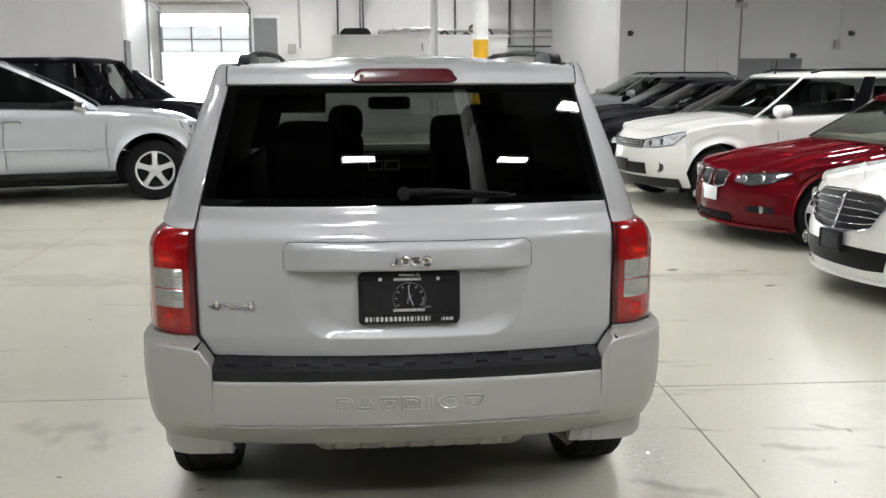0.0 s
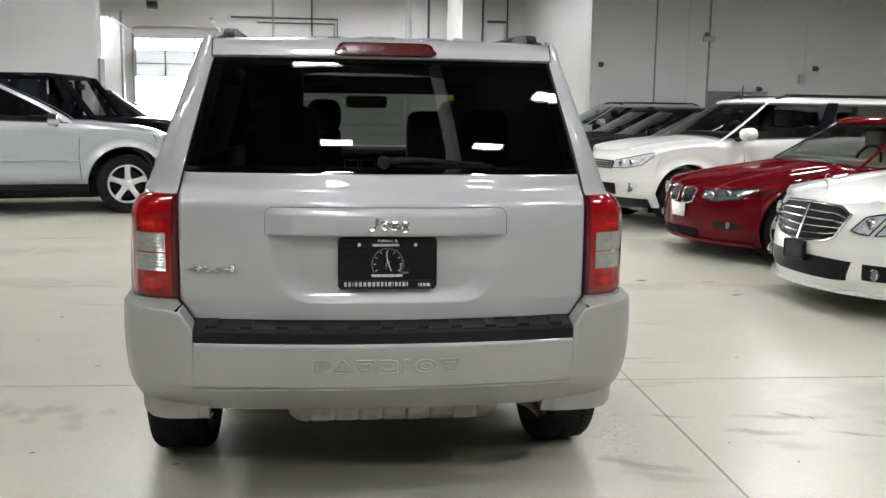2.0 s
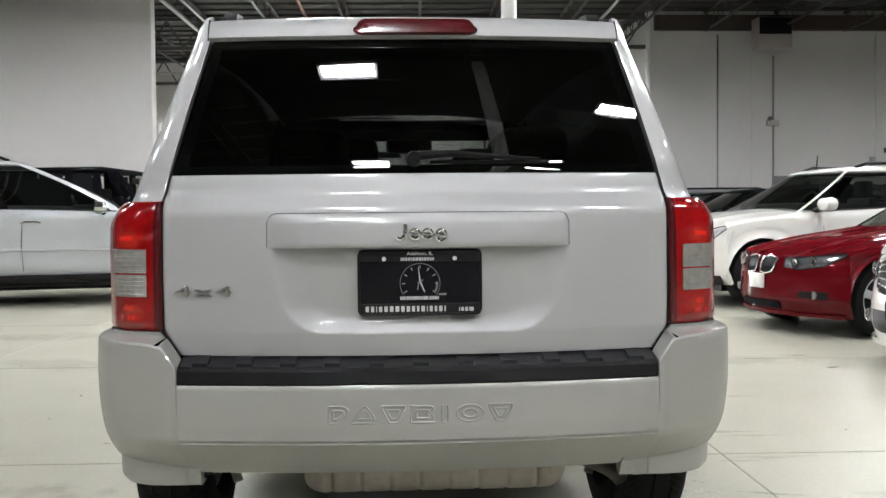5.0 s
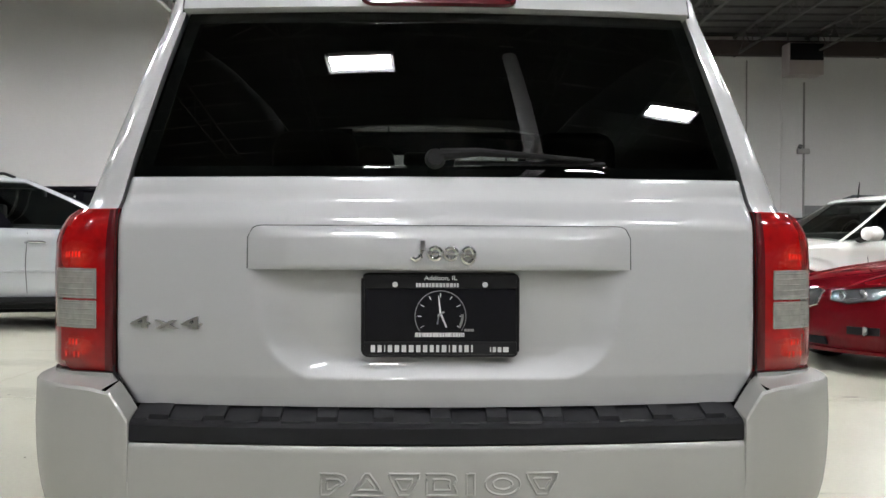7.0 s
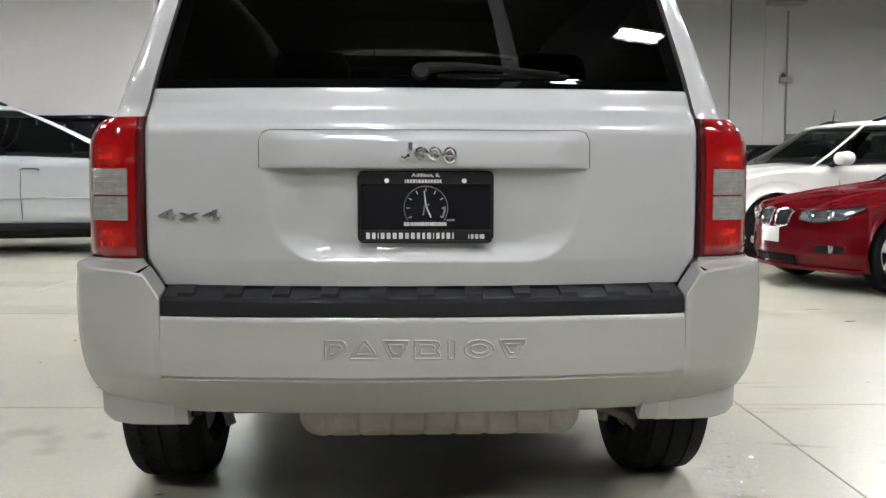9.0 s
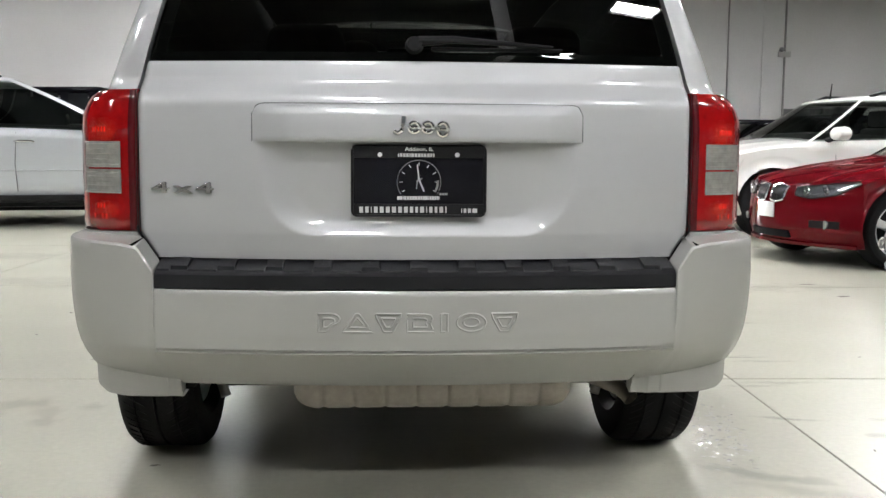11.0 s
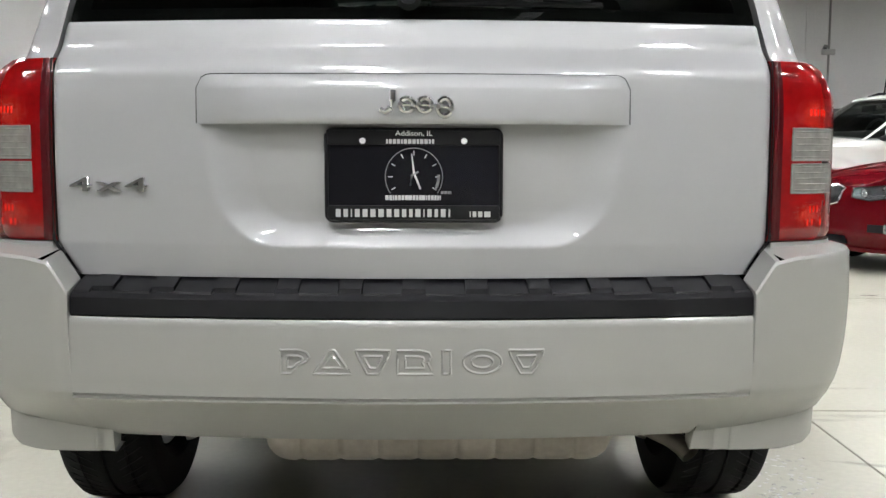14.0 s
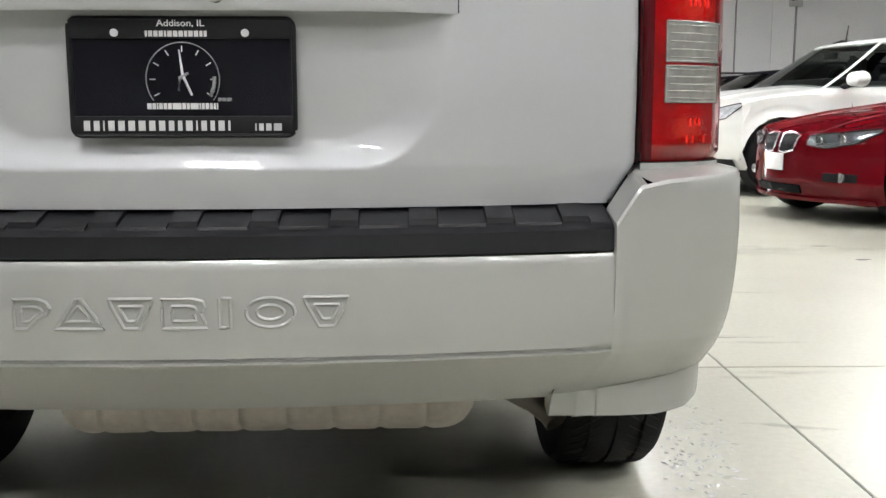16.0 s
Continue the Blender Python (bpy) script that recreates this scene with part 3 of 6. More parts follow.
# ---- wheels, shared by all cars ----
def wheel_parts(parent, rad, width, rim_r, tyre_name="tyre", spokes=5, tread=True):
    """Tyre and rim about the x axis, outer face towards +x."""
    h = width / 2
    prof = [(-h * 0.72, rim_r), (-h * 0.96, rim_r + 0.03), (-h, rad * 0.86), (-h * 0.95, rad * 0.95), (-h * 0.82, rad * 0.988)]
    for c in (-0.5, 0.0, 0.5):
        prof += [(h * (c - 0.05), rad), (h * (c - 0.045), rad - 0.008), (h * (c + 0.045), rad - 0.008), (h * (c + 0.05), rad)] if tread else [(h * c, rad)]
    prof += [(h * 0.82, rad * 0.988), (h * 0.95, rad * 0.95), (h, rad * 0.86), (h * 0.96, rim_r + 0.03), (h * 0.72, rim_r)]
    tyre = part("tyre", lathe_x(prof, 64), RUBBER, parent, "black tyre with a grooved tread")
    rim = lathe_x([(-h * 0.7, rim_r * 0.97), (h * 0.3, rim_r * 0.90), (h * 0.62, rim_r * 0.93), (h * 0.74, rim_r * 1.0), (h * 0.70, rim_r * 1.03)], 48)
    rim_ob = part("rim", rim, ALLOY, parent, "silver alloy rim")
    part("brake_disc", lathe_x([(h * 0.12, 0.03), (h * 0.12, rim_r * 0.78), (h * 0.05, rim_r * 0.78)], 32), SATIN, rim_ob)
    for k in range(spokes):
        a = 2 * math.pi * k / spokes + 0.31
        rows = []
        for r, w in ((0.045, 0.050), (rim_r * 0.4, 0.036), (rim_r * 0.7, 0.034), (rim_r * 0.96, 0.046)):
            xs = h * (0.62 - 0.12 * (1 - r / rim_r))
            row = []
            for dw, dx in ((-w, -0.03), (-w * 0.8, 0.0), (0, 0.006), (w * 0.8, 0.0), (w, -0.03)):
                row.append((xs + dx, r * math.cos(a) - dw * math.sin(a), r * math.sin(a) + dw * math.cos(a)))
            rows.append(row)
        part("spoke", loft(rows, caps=True), ALLOY, rim_ob)
    part("hub_cap", lathe_x([(h * 0.2, 0.055), (h * 0.55, 0.052), (h * 0.62, 0.035), (h * 0.63, 0.0)], 20), ALLOY, rim_ob)
    return tyre


# ---- parked cars: local x runs forward from the nose at 0, y to the car's left ----
def make_car(name, m, label, paint, spec, category="car"):
    """A parked car from a table of sizes; returns the thing and a few of its surface functions."""
    L, W, H = spec["length"], spec["width"] / 2, spec["height"]
    dep, fx, rx, wr = spec["nose"], -spec["front_axle"], -spec["rear_axle"], spec["wheel"]
    belt, sill, low = spec["belt"], spec["sill"], spec["low"]
    top = spec["top"]  # (x, z) of the shoulder line from nose to tail
    lean = spec["lean"]  # (z, setback) of the front face
    arch = wr + spec.get("arch_gap", 0.06)
    car = thing(name, m, label, category, spec.get("group", ""))

    def front(y, z):
        return -dep * (min(abs(y) / W, 1.0)) ** spec.get("bow", 2.6) - lerp(lean, z)

    def shoulder(x):
        return lerp(sorted((-a, b) for a, b in top), -x)

    def width(x):
        r = max(0.0, (-x - (L - 0.6)) / 0.6)
        return W * (1 - 0.10 * r ** 2)

    # front face
    z_top = shoulder(-dep * 0.35)
    ys = [W * (-1 + 2 * i / 40) for i in range(41)]
    def rim_z(u):
        xf = front(u * W, z_top)
        crease = spec.get("crease", 0.012) * max(0.0, 1 - abs(abs(u) - 0.62) / 0.12)
        return shoulder(xf) + spec.get("crown", 0.05) * (1 - u * u) * min(1.0, 0.3 - xf / 0.6) + crease

    rows = []
    for k in range(25):
        q = k / 24
        row = []
        for i in range(41):
            u = -1 + i / 20
            z = low + (rim_z(u) - low) * q
            row.append((front(u * W, min(z, z_top) if q < 1 else z_top), u * (W - 0.055 * max(0.0, (q - 0.8) / 0.2) ** 2) * (1 - 0.03 * max(0, (low + 0.12 - z) / 0.12)), z))
        rows.append(row)
    part("front_bumper", loft(rows), paint, car)
    # bonnet, waist and tail as one top sheet
    xs = [-L * k / 60 for k in range(61)]
    rows = []
    for j, x in enumerate(xs):
        row = []
        for i in range(41):
            u = -1 + i / 20
            xx = min(x, front(u * W, z_top)) if x > -dep - 0.4 else x
            w = width(xx) - 0.055
            crown = spec.get("crown", 0.05) * (1 - u * u)
            crease = spec.get("crease", 0.012) * max(0.0, 1 - abs(abs(u) - 0.62) / 0.12) if xx > -spec["cowl"] else 0
            row.append((xx, u * w, shoulder(xx) + crown * min(1.0, 0.3 - xx / 0.6) + crease))
        rows.append(row)
    part("bonnet", loft(rows), paint, car)
    sx = sorted(set([-dep - (L - dep) * k / 50 for k in range(51)] + [c + arch * math.cos(math.pi * k / 20) for c in (fx, rx) for k in range(21)]), reverse=True)
    sx = [x for x in sx if x <= -dep + 1e-6]
    for s in (-1, 1):
        rows = []
        for k in range(22):
            q = k / 21
            row = []
            for x in sx:
                zs = shoulder(x)
                lo = sill
                for c in (fx, rx):
                    if abs(x - c) < arch:
                        lo = max(lo, wr + math.sqrt(max(0.0, arch ** 2 - (x - c) ** 2)))
                z = lo + (zs - lo) * q
                w = width(x)
                inset = 0.055 * max(0.0, (q - 0.86) / 0.14) ** 2 + 0.05 * max(0.0, (sill + 0.12 - z) / 0.12) + 0.012 * math.sin(q * 6.0)
                flare = 0.02 * sum(max(0.0, 1 - abs(math.hypot(x - c, z - wr) - arch) / 0.10) for c in (fx, rx))
                row.append((x, s * (w - max(0.0, inset) + flare - 0.01), z))
            rows.append(row)
        part("body_side", loft(rows), paint, car)
        for c in (fx, rx):
            part("wheel_liner", loft([[(c + arch * 0.99 * math.cos(a), s * yy, wr + arch * 0.99 * math.sin(a)) for yy in (W - 0.32, W - 0.03)] for a in [math.pi * k / 14 for k in range(15)]]), SATIN, car)
        if spec.get("trim"):
            part("sill_trim", loft([[(x, s * (W + d), z) for x in (fx - arch, rx + arch)] for d, z in ((-0.05, sill - 0.08), (0.0, sill - 0.05), (0.005, sill + 0.0), (-0.01, sill + 0.01))]), PLASTIC, car)
        part("side_moulding", tube([(x, s * (W - 0.004), sill + 0.30) for x in (fx - arch - 0.08, (fx + rx) / 2, rx + arch + 0.05)], 0.012, 6), paint, car)
        for x in spec["doors"]:
            part("door_gap", tube([(x, s * (W - 0.004), sill + 0.05), (x - 0.02, s * (W + 0.001), (sill + belt) / 2), (x, s * (W - 0.02), shoulder(x) - 0.05)], 0.004, 5), SATIN, car)
        for x in spec["handles"]:
            part("door_handle", tube([(x, s * (W - 0.01), belt - 0.12), (x - 0.04, s * (W + 0.03), belt - 0.11), (x - 0.17, s * (W + 0.03), belt - 0.11), (x - 0.21, s * (W - 0.01), belt - 0.12)], 0.014, 8), spec.get("handle_paint", paint), car)
        if s not in spec.get("mirror_sides", (-1, 1)):
            continue
        mx, mz = spec["mirror"]
        mirror = part("wing_mirror", tube([(mx + 0.05, s * (W + 0.12), mz), (mx + 0.03, s * (W + 0.12), mz), (mx - 0.06, s * (W + 0.12), mz), (mx - 0.09, s * (W + 0.12), mz)], [0.05, 0.085, 0.10, 0.09], 14), spec.get("mirror_paint", paint), car)
        mirror.data.transform(Matrix.Translation((mx, s * (W + 0.12), mz)) @ Matrix.Diagonal((1, 1.25, 0.8, 1)) @ Matrix.Translation((-mx, -s * (W + 0.12), -mz)))
        part("mirror_arm", tube([(mx, s * (W + 0.04), mz - 0.05), (mx, s * (W - 0.08), mz - 0.07)], 0.03, 8), SATIN, mirror)
    part("tail", loft([[(-L + 0.12 * (y / W) ** 2, y * 0.9, low + 0.1 + (shoulder(-L) + 0.02 - low - 0.1) * k / 4) for y in ys[::4]] for k in range(5)]), paint, car)
    part("underbody", box(-L + 0.2, -dep - 0.1, -W + 0.34, W - 0.34, max(0.13, sill - 0.19), sill + 0.15), SATIN, car)
    # box added low between the wheels to darken the floor under the car
    part("floor_tray", box(rx + arch, fx - arch, -W + 0.16, W - 0.16, max(0.12, sill - 0.14), sill + 0.05, 0.03), SATIN, car)
    for c in (fx, rx):
        for s in (-1, 1):
            wheel = new("wheel")
            wheel.parent = car
            wheel.matrix_local = pose(c, s * (W - 0.125), wr, 0, 0, 90 * s)
            wheel_parts(wheel, wr, spec["tyre"], spec["rim"], spokes=spec.get("spokes", 5), tread=False)

    # glass house
    def ring(xf, xr, w, bow, z, dz=0.0):
        pts = []
        for i in range(11):
            y = -w * 0.9 + 1.8 * w * i / 10
            pts.append((xf - bow * (y / w) ** 2, y, z + dz * (1 - (y / w) ** 2)))
        for i in range(15):
            t = i / 14
            pts.append((xf - bow - 0.04 + (xr - xf + bow + 0.08) * t, w * (1 - 0.06 * (2 * t - 1) ** 4), z))
        for i in range(11):
            y = w * 0.88 - 1.76 * w * i / 10
            pts.append((xr - 0.06 * (1 - (y / w) ** 2), y, z + dz * (1 - (y / w) ** 2)))
        for i in range(15):
            t = 1 - i / 14
            pts.append((xf - bow - 0.04 + (xr - xf + bow + 0.08) * t, -w * (1 - 0.06 * (2 * t - 1) ** 4), z))
        return pts

    g = spec["glass"]  # base front, base rear, roof front, roof rear, roof half-width
    n_r = 7
    rings = []
    for k in range(n_r):
        q = k / (n_r - 1)
        w = (W - 0.07) + (g[4] - W + 0.07) * (q ** 1.3)
        rings.append(ring(-g[0] + (g[0] - g[2]) * q ** spec.get("rake", 0.93), -g[1] + (g[1] - g[3]) * q ** 0.9, w, spec.get("screen_bow", 0.16) * (1 - 0.3 * q), shoulder(-g[0]) - 0.02 + (H - 0.07 - shoulder(-g[0]) + 0.02) * q))
    part("window_glass", loft(rings, True), spec.get("glazing", CARGLASS), car, "tinted car windows")
    # dark cabin behind the glass
    bow = spec.get("screen_bow", 0.16) + 0.08
    trim = spec.get("cabin", CABIN)
    deck = [[(-g[0] - 0.12 - bow * u * u * (1 - k / 12) - (g[1] - g[0] - 0.2) * k / 12, u * (W - 0.13), shoulder(-g[0] - (g[1] - g[0]) * k / 12) + spec.get("crown", 0.05) * (1 - u * u * 0.7) + 0.012) for u in (-1, -0.75, -0.5, -0.25, 0, 0.25, 0.5, 0.75, 1)] for k in range(13)]
    part("cabin_deck", loft(deck), trim, car, "cabin trim below the windows")
    part("dashboard", box(-g[0] - 0.62, -g[0] - 0.34, -W + 0.26, W - 0.26, belt - 0.1, belt + 0.10, 0.04), trim, car)
    head = H - 0.16
    mid = (g[2] + 0.35, g[2] + 1.25)
    for sx in mid:
        for sy in (-0.37, 0.37):
            chair = part("seat_back", box(-sx - 0.2, -sx - 0.06, sy - 0.23, sy + 0.23, belt - 0.1, belt + 0.16, 0.05), trim, car)
            part("headrest", box(-sx - 0.19, -sx - 0.09, sy - 0.13, sy + 0.13, belt + 0.17, min(head, belt + 0.36), 0.04), trim, chair)
    part("steering_wheel", tube([(-g[0] - 0.66 - 0.05 * math.sin(a), 0.37 + 0.18 * math.cos(a), belt + 0.07 + 0.16 * math.sin(a)) for a in [2 * math.pi * k / 20 for k in range(21)]], 0.014, 6), SATIN, car)
    part("inner_mirror", box(-g[2] + 0.05, -g[2] + 0.08, -0.12, 0.12, H - 0.22, H - 0.15, 0.01), SATIN, car)
    cap = rings[-1]
    cx = sum(p[0] for p in cap) / len(cap)
    rrows = []
    for q, dz in ((1.012, -0.025), (1.006, 0.0), (0.97, 0.025), (0.85, 0.05), (0.6, 0.065), (0.3, 0.07), (0.01, 0.07)):
        rrows.append([(cx + (p[0] - cx) * q, p[1] * q, p[2] + dz) for p in cap])
    part("roof", loft(rrows, True), paint, car)

    def pillar(i0, i1, side):
        """A painted strip between two points of the window rings; a corner post is slimmer than its corner."""
        c0 = -(g[0] + g[1]) / 2
        strip = []
        for r in rings:
            pts = [Vector(r[i]) for i in range(i0, i1 + 1)]
            if i1 == i0 + 1:
                end = [Vector(r[i1]).lerp(Vector(r[i1 + 1]), spec["post_side"])] if spec.get("post_side") and i0 == 10 else []
                pts = [pts[0] + (pts[1] - pts[0]) * f for f in (spec.get("post_front", (0.35, 0.6, 0.85)) if i0 == 10 else (0.35, 0.6, 0.85))] + end
            strip.append([(c0 + (p.x - c0) * 1.007, side * p.y * 1.012, p.z) for p in pts])
        part("window_pillar", loft(strip), paint, car)

    for a, b in spec["pillars"]:
        for side in (1, -1):
            pillar(a, b, side)
    for a, b in spec.get("dark_pillars", ()):
        c0 = -(g[0] + g[1]) / 2
        for s in (1, -1):
            strip = [[(c0 + (r[i][0] - c0) * 1.004, s * r[i][1] * 1.006, r[i][2]) for i in range(a, b + 1)] for r in rings]
            part("window_pillar", loft(strip), BLACK, car)
    for s in (1, -1):
        part("waist_strip", tube([(p[0], s * p[1] * 1.01, p[2] + 0.03) for p in rings[0][11:26]], 0.012, 6), spec.get("strip", SATIN), car)
    if spec.get("rails"):
        for s in (-1, 1):
            pts = [(cx + (p[0] - cx) * 0.9, s * p[1] * 0.90, p[2] + (0.04 if i in (0, 14) else 0.085)) for i, p in enumerate(cap[11:26])]
            part("roof_rail", tube(pts, 0.018, 8), SATIN, car, "black roof rail")
    return car, front, shoulder


def patch(front, y0, y1, z0, z1, out, n=8, slope=0.0):
    """A piece that follows a car's front face."""
    return thicken(loft([[(front(y0 + (y1 - y0) * i / n, z0 + (z1 - z0) * k / 4) + out, y0 + (y1 - y0) * i / n, z0 + (z1 - z0) * k / 4 + slope * i / n) for i in range(n + 1)] for k in range(5)]), 0.015)


def shaped(front, outline, out):
    """A lens whose (y, z) outline lies on the front face; outline runs as a top line and a bottom line."""
    tops, lows = outline
    rows = []
    for f in (0.0, 0.25, 0.5, 0.75, 1.0):
        row = []
        for (ya, za), (yb, zb) in zip(tops, lows):
            y, z = ya + (yb - ya) * f, za + (zb - za) * f
            bulge = out * (1 - (2 * f - 1) ** 2 * 0.5)
            row.append((front(y, z) + bulge, y, z))
        rows.append(row)
    return thicken(loft(rows), 0.012)


def dense_line(pts, n=4):
    out = []
    for (a, b), (c, d) in zip(pts, pts[1:]):
        out += [(a + (c - a) * k / n, b + (d - b) * k / n) for k in range(n)]
    return out + [pts[-1]]


def headlamps(car, front, tops, lows, beads=(), housing=None):
    tops, lows = dense_line(tops), dense_line(lows)
    for s in (1, -1):
        outline = ([(s * y, z) for y, z in tops], [(s * y, z) for y, z in lows])
        lamp = part("headlamp", shaped(front, outline, 0.006), housing or LAMPBOX, car, "clear glass headlamp")
        for y, z, r in beads:
            x = front(s * y, z)
            part("lamp_bowl", tube([(x + 0.005, s * y, z), (x + 0.018, s * y, z), (x + 0.018, s * y, z), (x + 0.009, s * y, z)], [r, r * 0.95, r * 0.82, r * 0.45], 18), CHROME, lamp)
            part("bowl_bulb", tube([(x + 0.008, s * y, z), (x + 0.020, s * y, z), (x + 0.024, s * y, z)], [r * 0.5, r * 0.45, r * 0.2], 12), HEADLAMP, lamp)
        part("lamp_cover", shaped(front, outline, 0.026), LAMPGLASS, lamp, "clear cover glass")
        rim = outline[0] + outline[1][::-1] + outline[0][:1]
        part("lamp_rim", tube([(front(y, z) + 0.012, y, z) for y, z in rim], 0.005, 6), SATIN, lamp)


# white crossover
crossover, mf, ms = make_car("white_crossover", pose(3.12, 8.62, 0, 0, 0, 187), "white crossover car parked nose-out on the concrete", WHITE, dict(
    length=4.77, width=1.88, height=1.60, nose=0.37, bow=2.1, front_axle=0.80, rear_axle=3.7, wheel=0.36, belt=1.06, sill=0.36, low=0.26, tyre=0.23, rim=0.235,
    top=[(0, 0.86), (-0.3, 0.93), (-0.7, 0.99), (-1.3, 1.05), (-2.5, 1.09), (-4.0, 1.16), (-4.77, 1.12)], lean=[(0.26, 0.10), (0.42, 0.02), (0.55, 0.0), (0.70, 0.015), (0.80, 0.05), (0.95, 0.13)],
    cowl=1.1, crown=0.06, doors=(-1.52, -2.55, -3.35), handles=(-2.25, -3.2), mirror=(-1.46, 1.14), mirror_sides=(1,), glass=(1.02, 4.62, 1.90, 4.25, 0.64), pillars=((10, 11), (24, 25)), dark_pillars=((16, 17),), rails=True, trim=True))
headlamps(crossover, mf, [(0.40, 0.80), (0.60, 0.845), (0.80, 0.90), (0.885, 0.915)], [(0.40, 0.715), (0.60, 0.72), (0.78, 0.76), (0.885, 0.895)], ((0.50, 0.765, 0.04), (0.64, 0.785, 0.045)))
grille = part("grille", patch(mf, -0.39, 0.39, 0.70, 0.80, 0.008, 14), SATIN, crossover, "chrome mesh grille")
for k in range(12):
    y = -0.36 + 0.72 * k / 11
    for z in (0.722, 0.75, 0.778):
        part("grille_cell", tube([(mf(y, z) + 0.012, y - 0.022, z), (mf(y, z) + 0.026, y, z), (mf(y, z) + 0.012, y + 0.022, z)], 0.0085, 6), CHROME, grille)
part("lower_grille", patch(mf, -0.46, 0.46, 0.40, 0.53, 0.004, 14), SATIN, crossover, "black lower grille")
for k in range(4):
    z = 0.42 + 0.03 * k
    part("grille_rib", tube([(mf(y, z) + 0.008, y, z) for y in [-0.44 + 0.11 * i for i in range(9)]], 0.006, 6), SATIN, crossover)
part("bumper_skirt", patch(mf, -0.84, 0.84, 0.255, 0.36, 0.010, 26), PLASTIC, crossover, "dark grey bumper skirt")
part("plate_frame", box(mf(0, 0.48) + 0.015, mf(0, 0.48) + 0.035, -0.16, 0.16, 0.42, 0.56, 0.008), SATIN, crossover, "dark plate frame")
for s in (-1, 1):
    y = s * 0.66
    ring_pts = [(mf(y, 0.49) + 0.012, y + 0.055 * math.cos(t), 0.49 + 0.055 * math.sin(t)) for t in [2 * math.pi * k / 20 for k in range(21)]]
    fog = part("fog_lamp", tube([(mf(y, 0.49) - 0.02, y, 0.49), (mf(y, 0.49) + 0.008, y, 0.49)], 0.05, 18), HEADLAMP, crossover, "round fog lamp")
    part("fog_ring", tube(ring_pts, 0.006, 6), SATIN, fog)

mast = crossover.matrix_world.inverted() @ Vector((5.08, 8.8, 1.55))
part("antenna", tube([mast, mast + Vector((-0.02, 0, 0.19))], [0.012, 0.005], 6), SATIN, crossover, "thin black mast antenna")

# red coupe
coupe, bf, bs = make_car("red_coupe", pose(3.24, 5.95, 0, 0, 0, 187), "glossy dark red coupe parked nose-out on the concrete", RED, dict(
    cabin=BEIGE, length=4.58, width=1.78, height=1.38, nose=0.33, bow=2.1, arch_gap=0.055, front_axle=0.70, rear_axle=3.5, wheel=0.32, belt=0.86, sill=0.26, low=0.17, tyre=0.225, rim=0.225,
    top=[(0, 0.625), (-0.25, 0.70), (-0.7, 0.785), (-1.3, 0.865), (-2.2, 0.91), (-3.8, 0.94), (-4.58, 0.93)], lean=[(0.17, 0.05), (0.3, 0.0), (0.5, 0.005), (0.62, 0.03), (0.70, 0.08), (0.8, 0.16)],
    cowl=1.4, crown=0.055, crease=0.018, doors=(-1.5, -2.9), handles=(-2.55,), mirror=(-1.75, 0.95), mirror_sides=(1,), glass=(1.15, 3.9, 1.98, 3.25, 0.56), pillars=((10, 11), (22, 25)), strip=SATIN, spokes=5))
headlamps(coupe, bf, [(0.33, 0.655), (0.50, 0.675), (0.70, 0.70), (0.83, 0.715)], [(0.34, 0.585), (0.50, 0.565), (0.70, 0.60), (0.82, 0.685)], ((0.44, 0.62, 0.04), (0.60, 0.635, 0.045)), HEADLAMP)
for s in (-1, 1):
    kid = part("kidney_grille", shaped(bf, (dense_line([(s * 0.03, 0.665), (s * 0.14, 0.675), (s * 0.235, 0.655)]), dense_line([(s * 0.04, 0.535), (s * 0.13, 0.525), (s * 0.215, 0.545)])), 0.012), SATIN, coupe, "black grille half in a chrome rim")
    rim_pts = [(s * 0.03, 0.665), (s * 0.14, 0.678), (s * 0.238, 0.655), (s * 0.218, 0.545), (s * 0.13, 0.522), (s * 0.04, 0.535), (s * 0.03, 0.665)]
    part("grille_rim", tube([(bf(y, z) + 0.014, y, z) for y, z in dense_line(rim_pts)], 0.009, 6), CHROME, kid)
    for k in range(5):
        y = s * (0.06 + 0.035 * k)
        part("grille_bar", tube([(bf(y, 0.54) + 0.016, y, 0.545), (bf(y, 0.66) + 0.016, y, 0.655)], 0.004, 5), SATIN, kid)
    fog = part("fog_intake", patch(bf, s * 0.50, s * 0.74, 0.325, 0.385, 0.006), SATIN, coupe, "dark intake with a fog lamp")
    part("fog_lamp", tube([(bf(s * 0.64, 0.355) + 0.004, s * 0.64, 0.355), (bf(s * 0.64, 0.355) + 0.016, s * 0.64, 0.355)], 0.036, 16), HEADLAMP, fog)
part("lower_intake", patch(bf, -0.30, 0.30, 0.225, 0.285, 0.004, 12), BLACK, coupe, "black lower intake")
holder = part("plate_frame", box(bf(0, 0.45) + 0.008, bf(0, 0.45) + 0.020, -0.12, 0.12, 0.385, 0.515, 0.005), ALLOY, coupe, "bright plate frame")
part("paper_plate", box(bf(0, 0.45) + 0.0205, bf(0, 0.45) + 0.023, -0.085, 0.085, 0.40, 0.48, 0.001), INK, holder, "blank white paper plate")
part("splitter", patch(bf, -0.84, 0.84, 0.165, 0.195, 0.02, 26), RED, coupe)

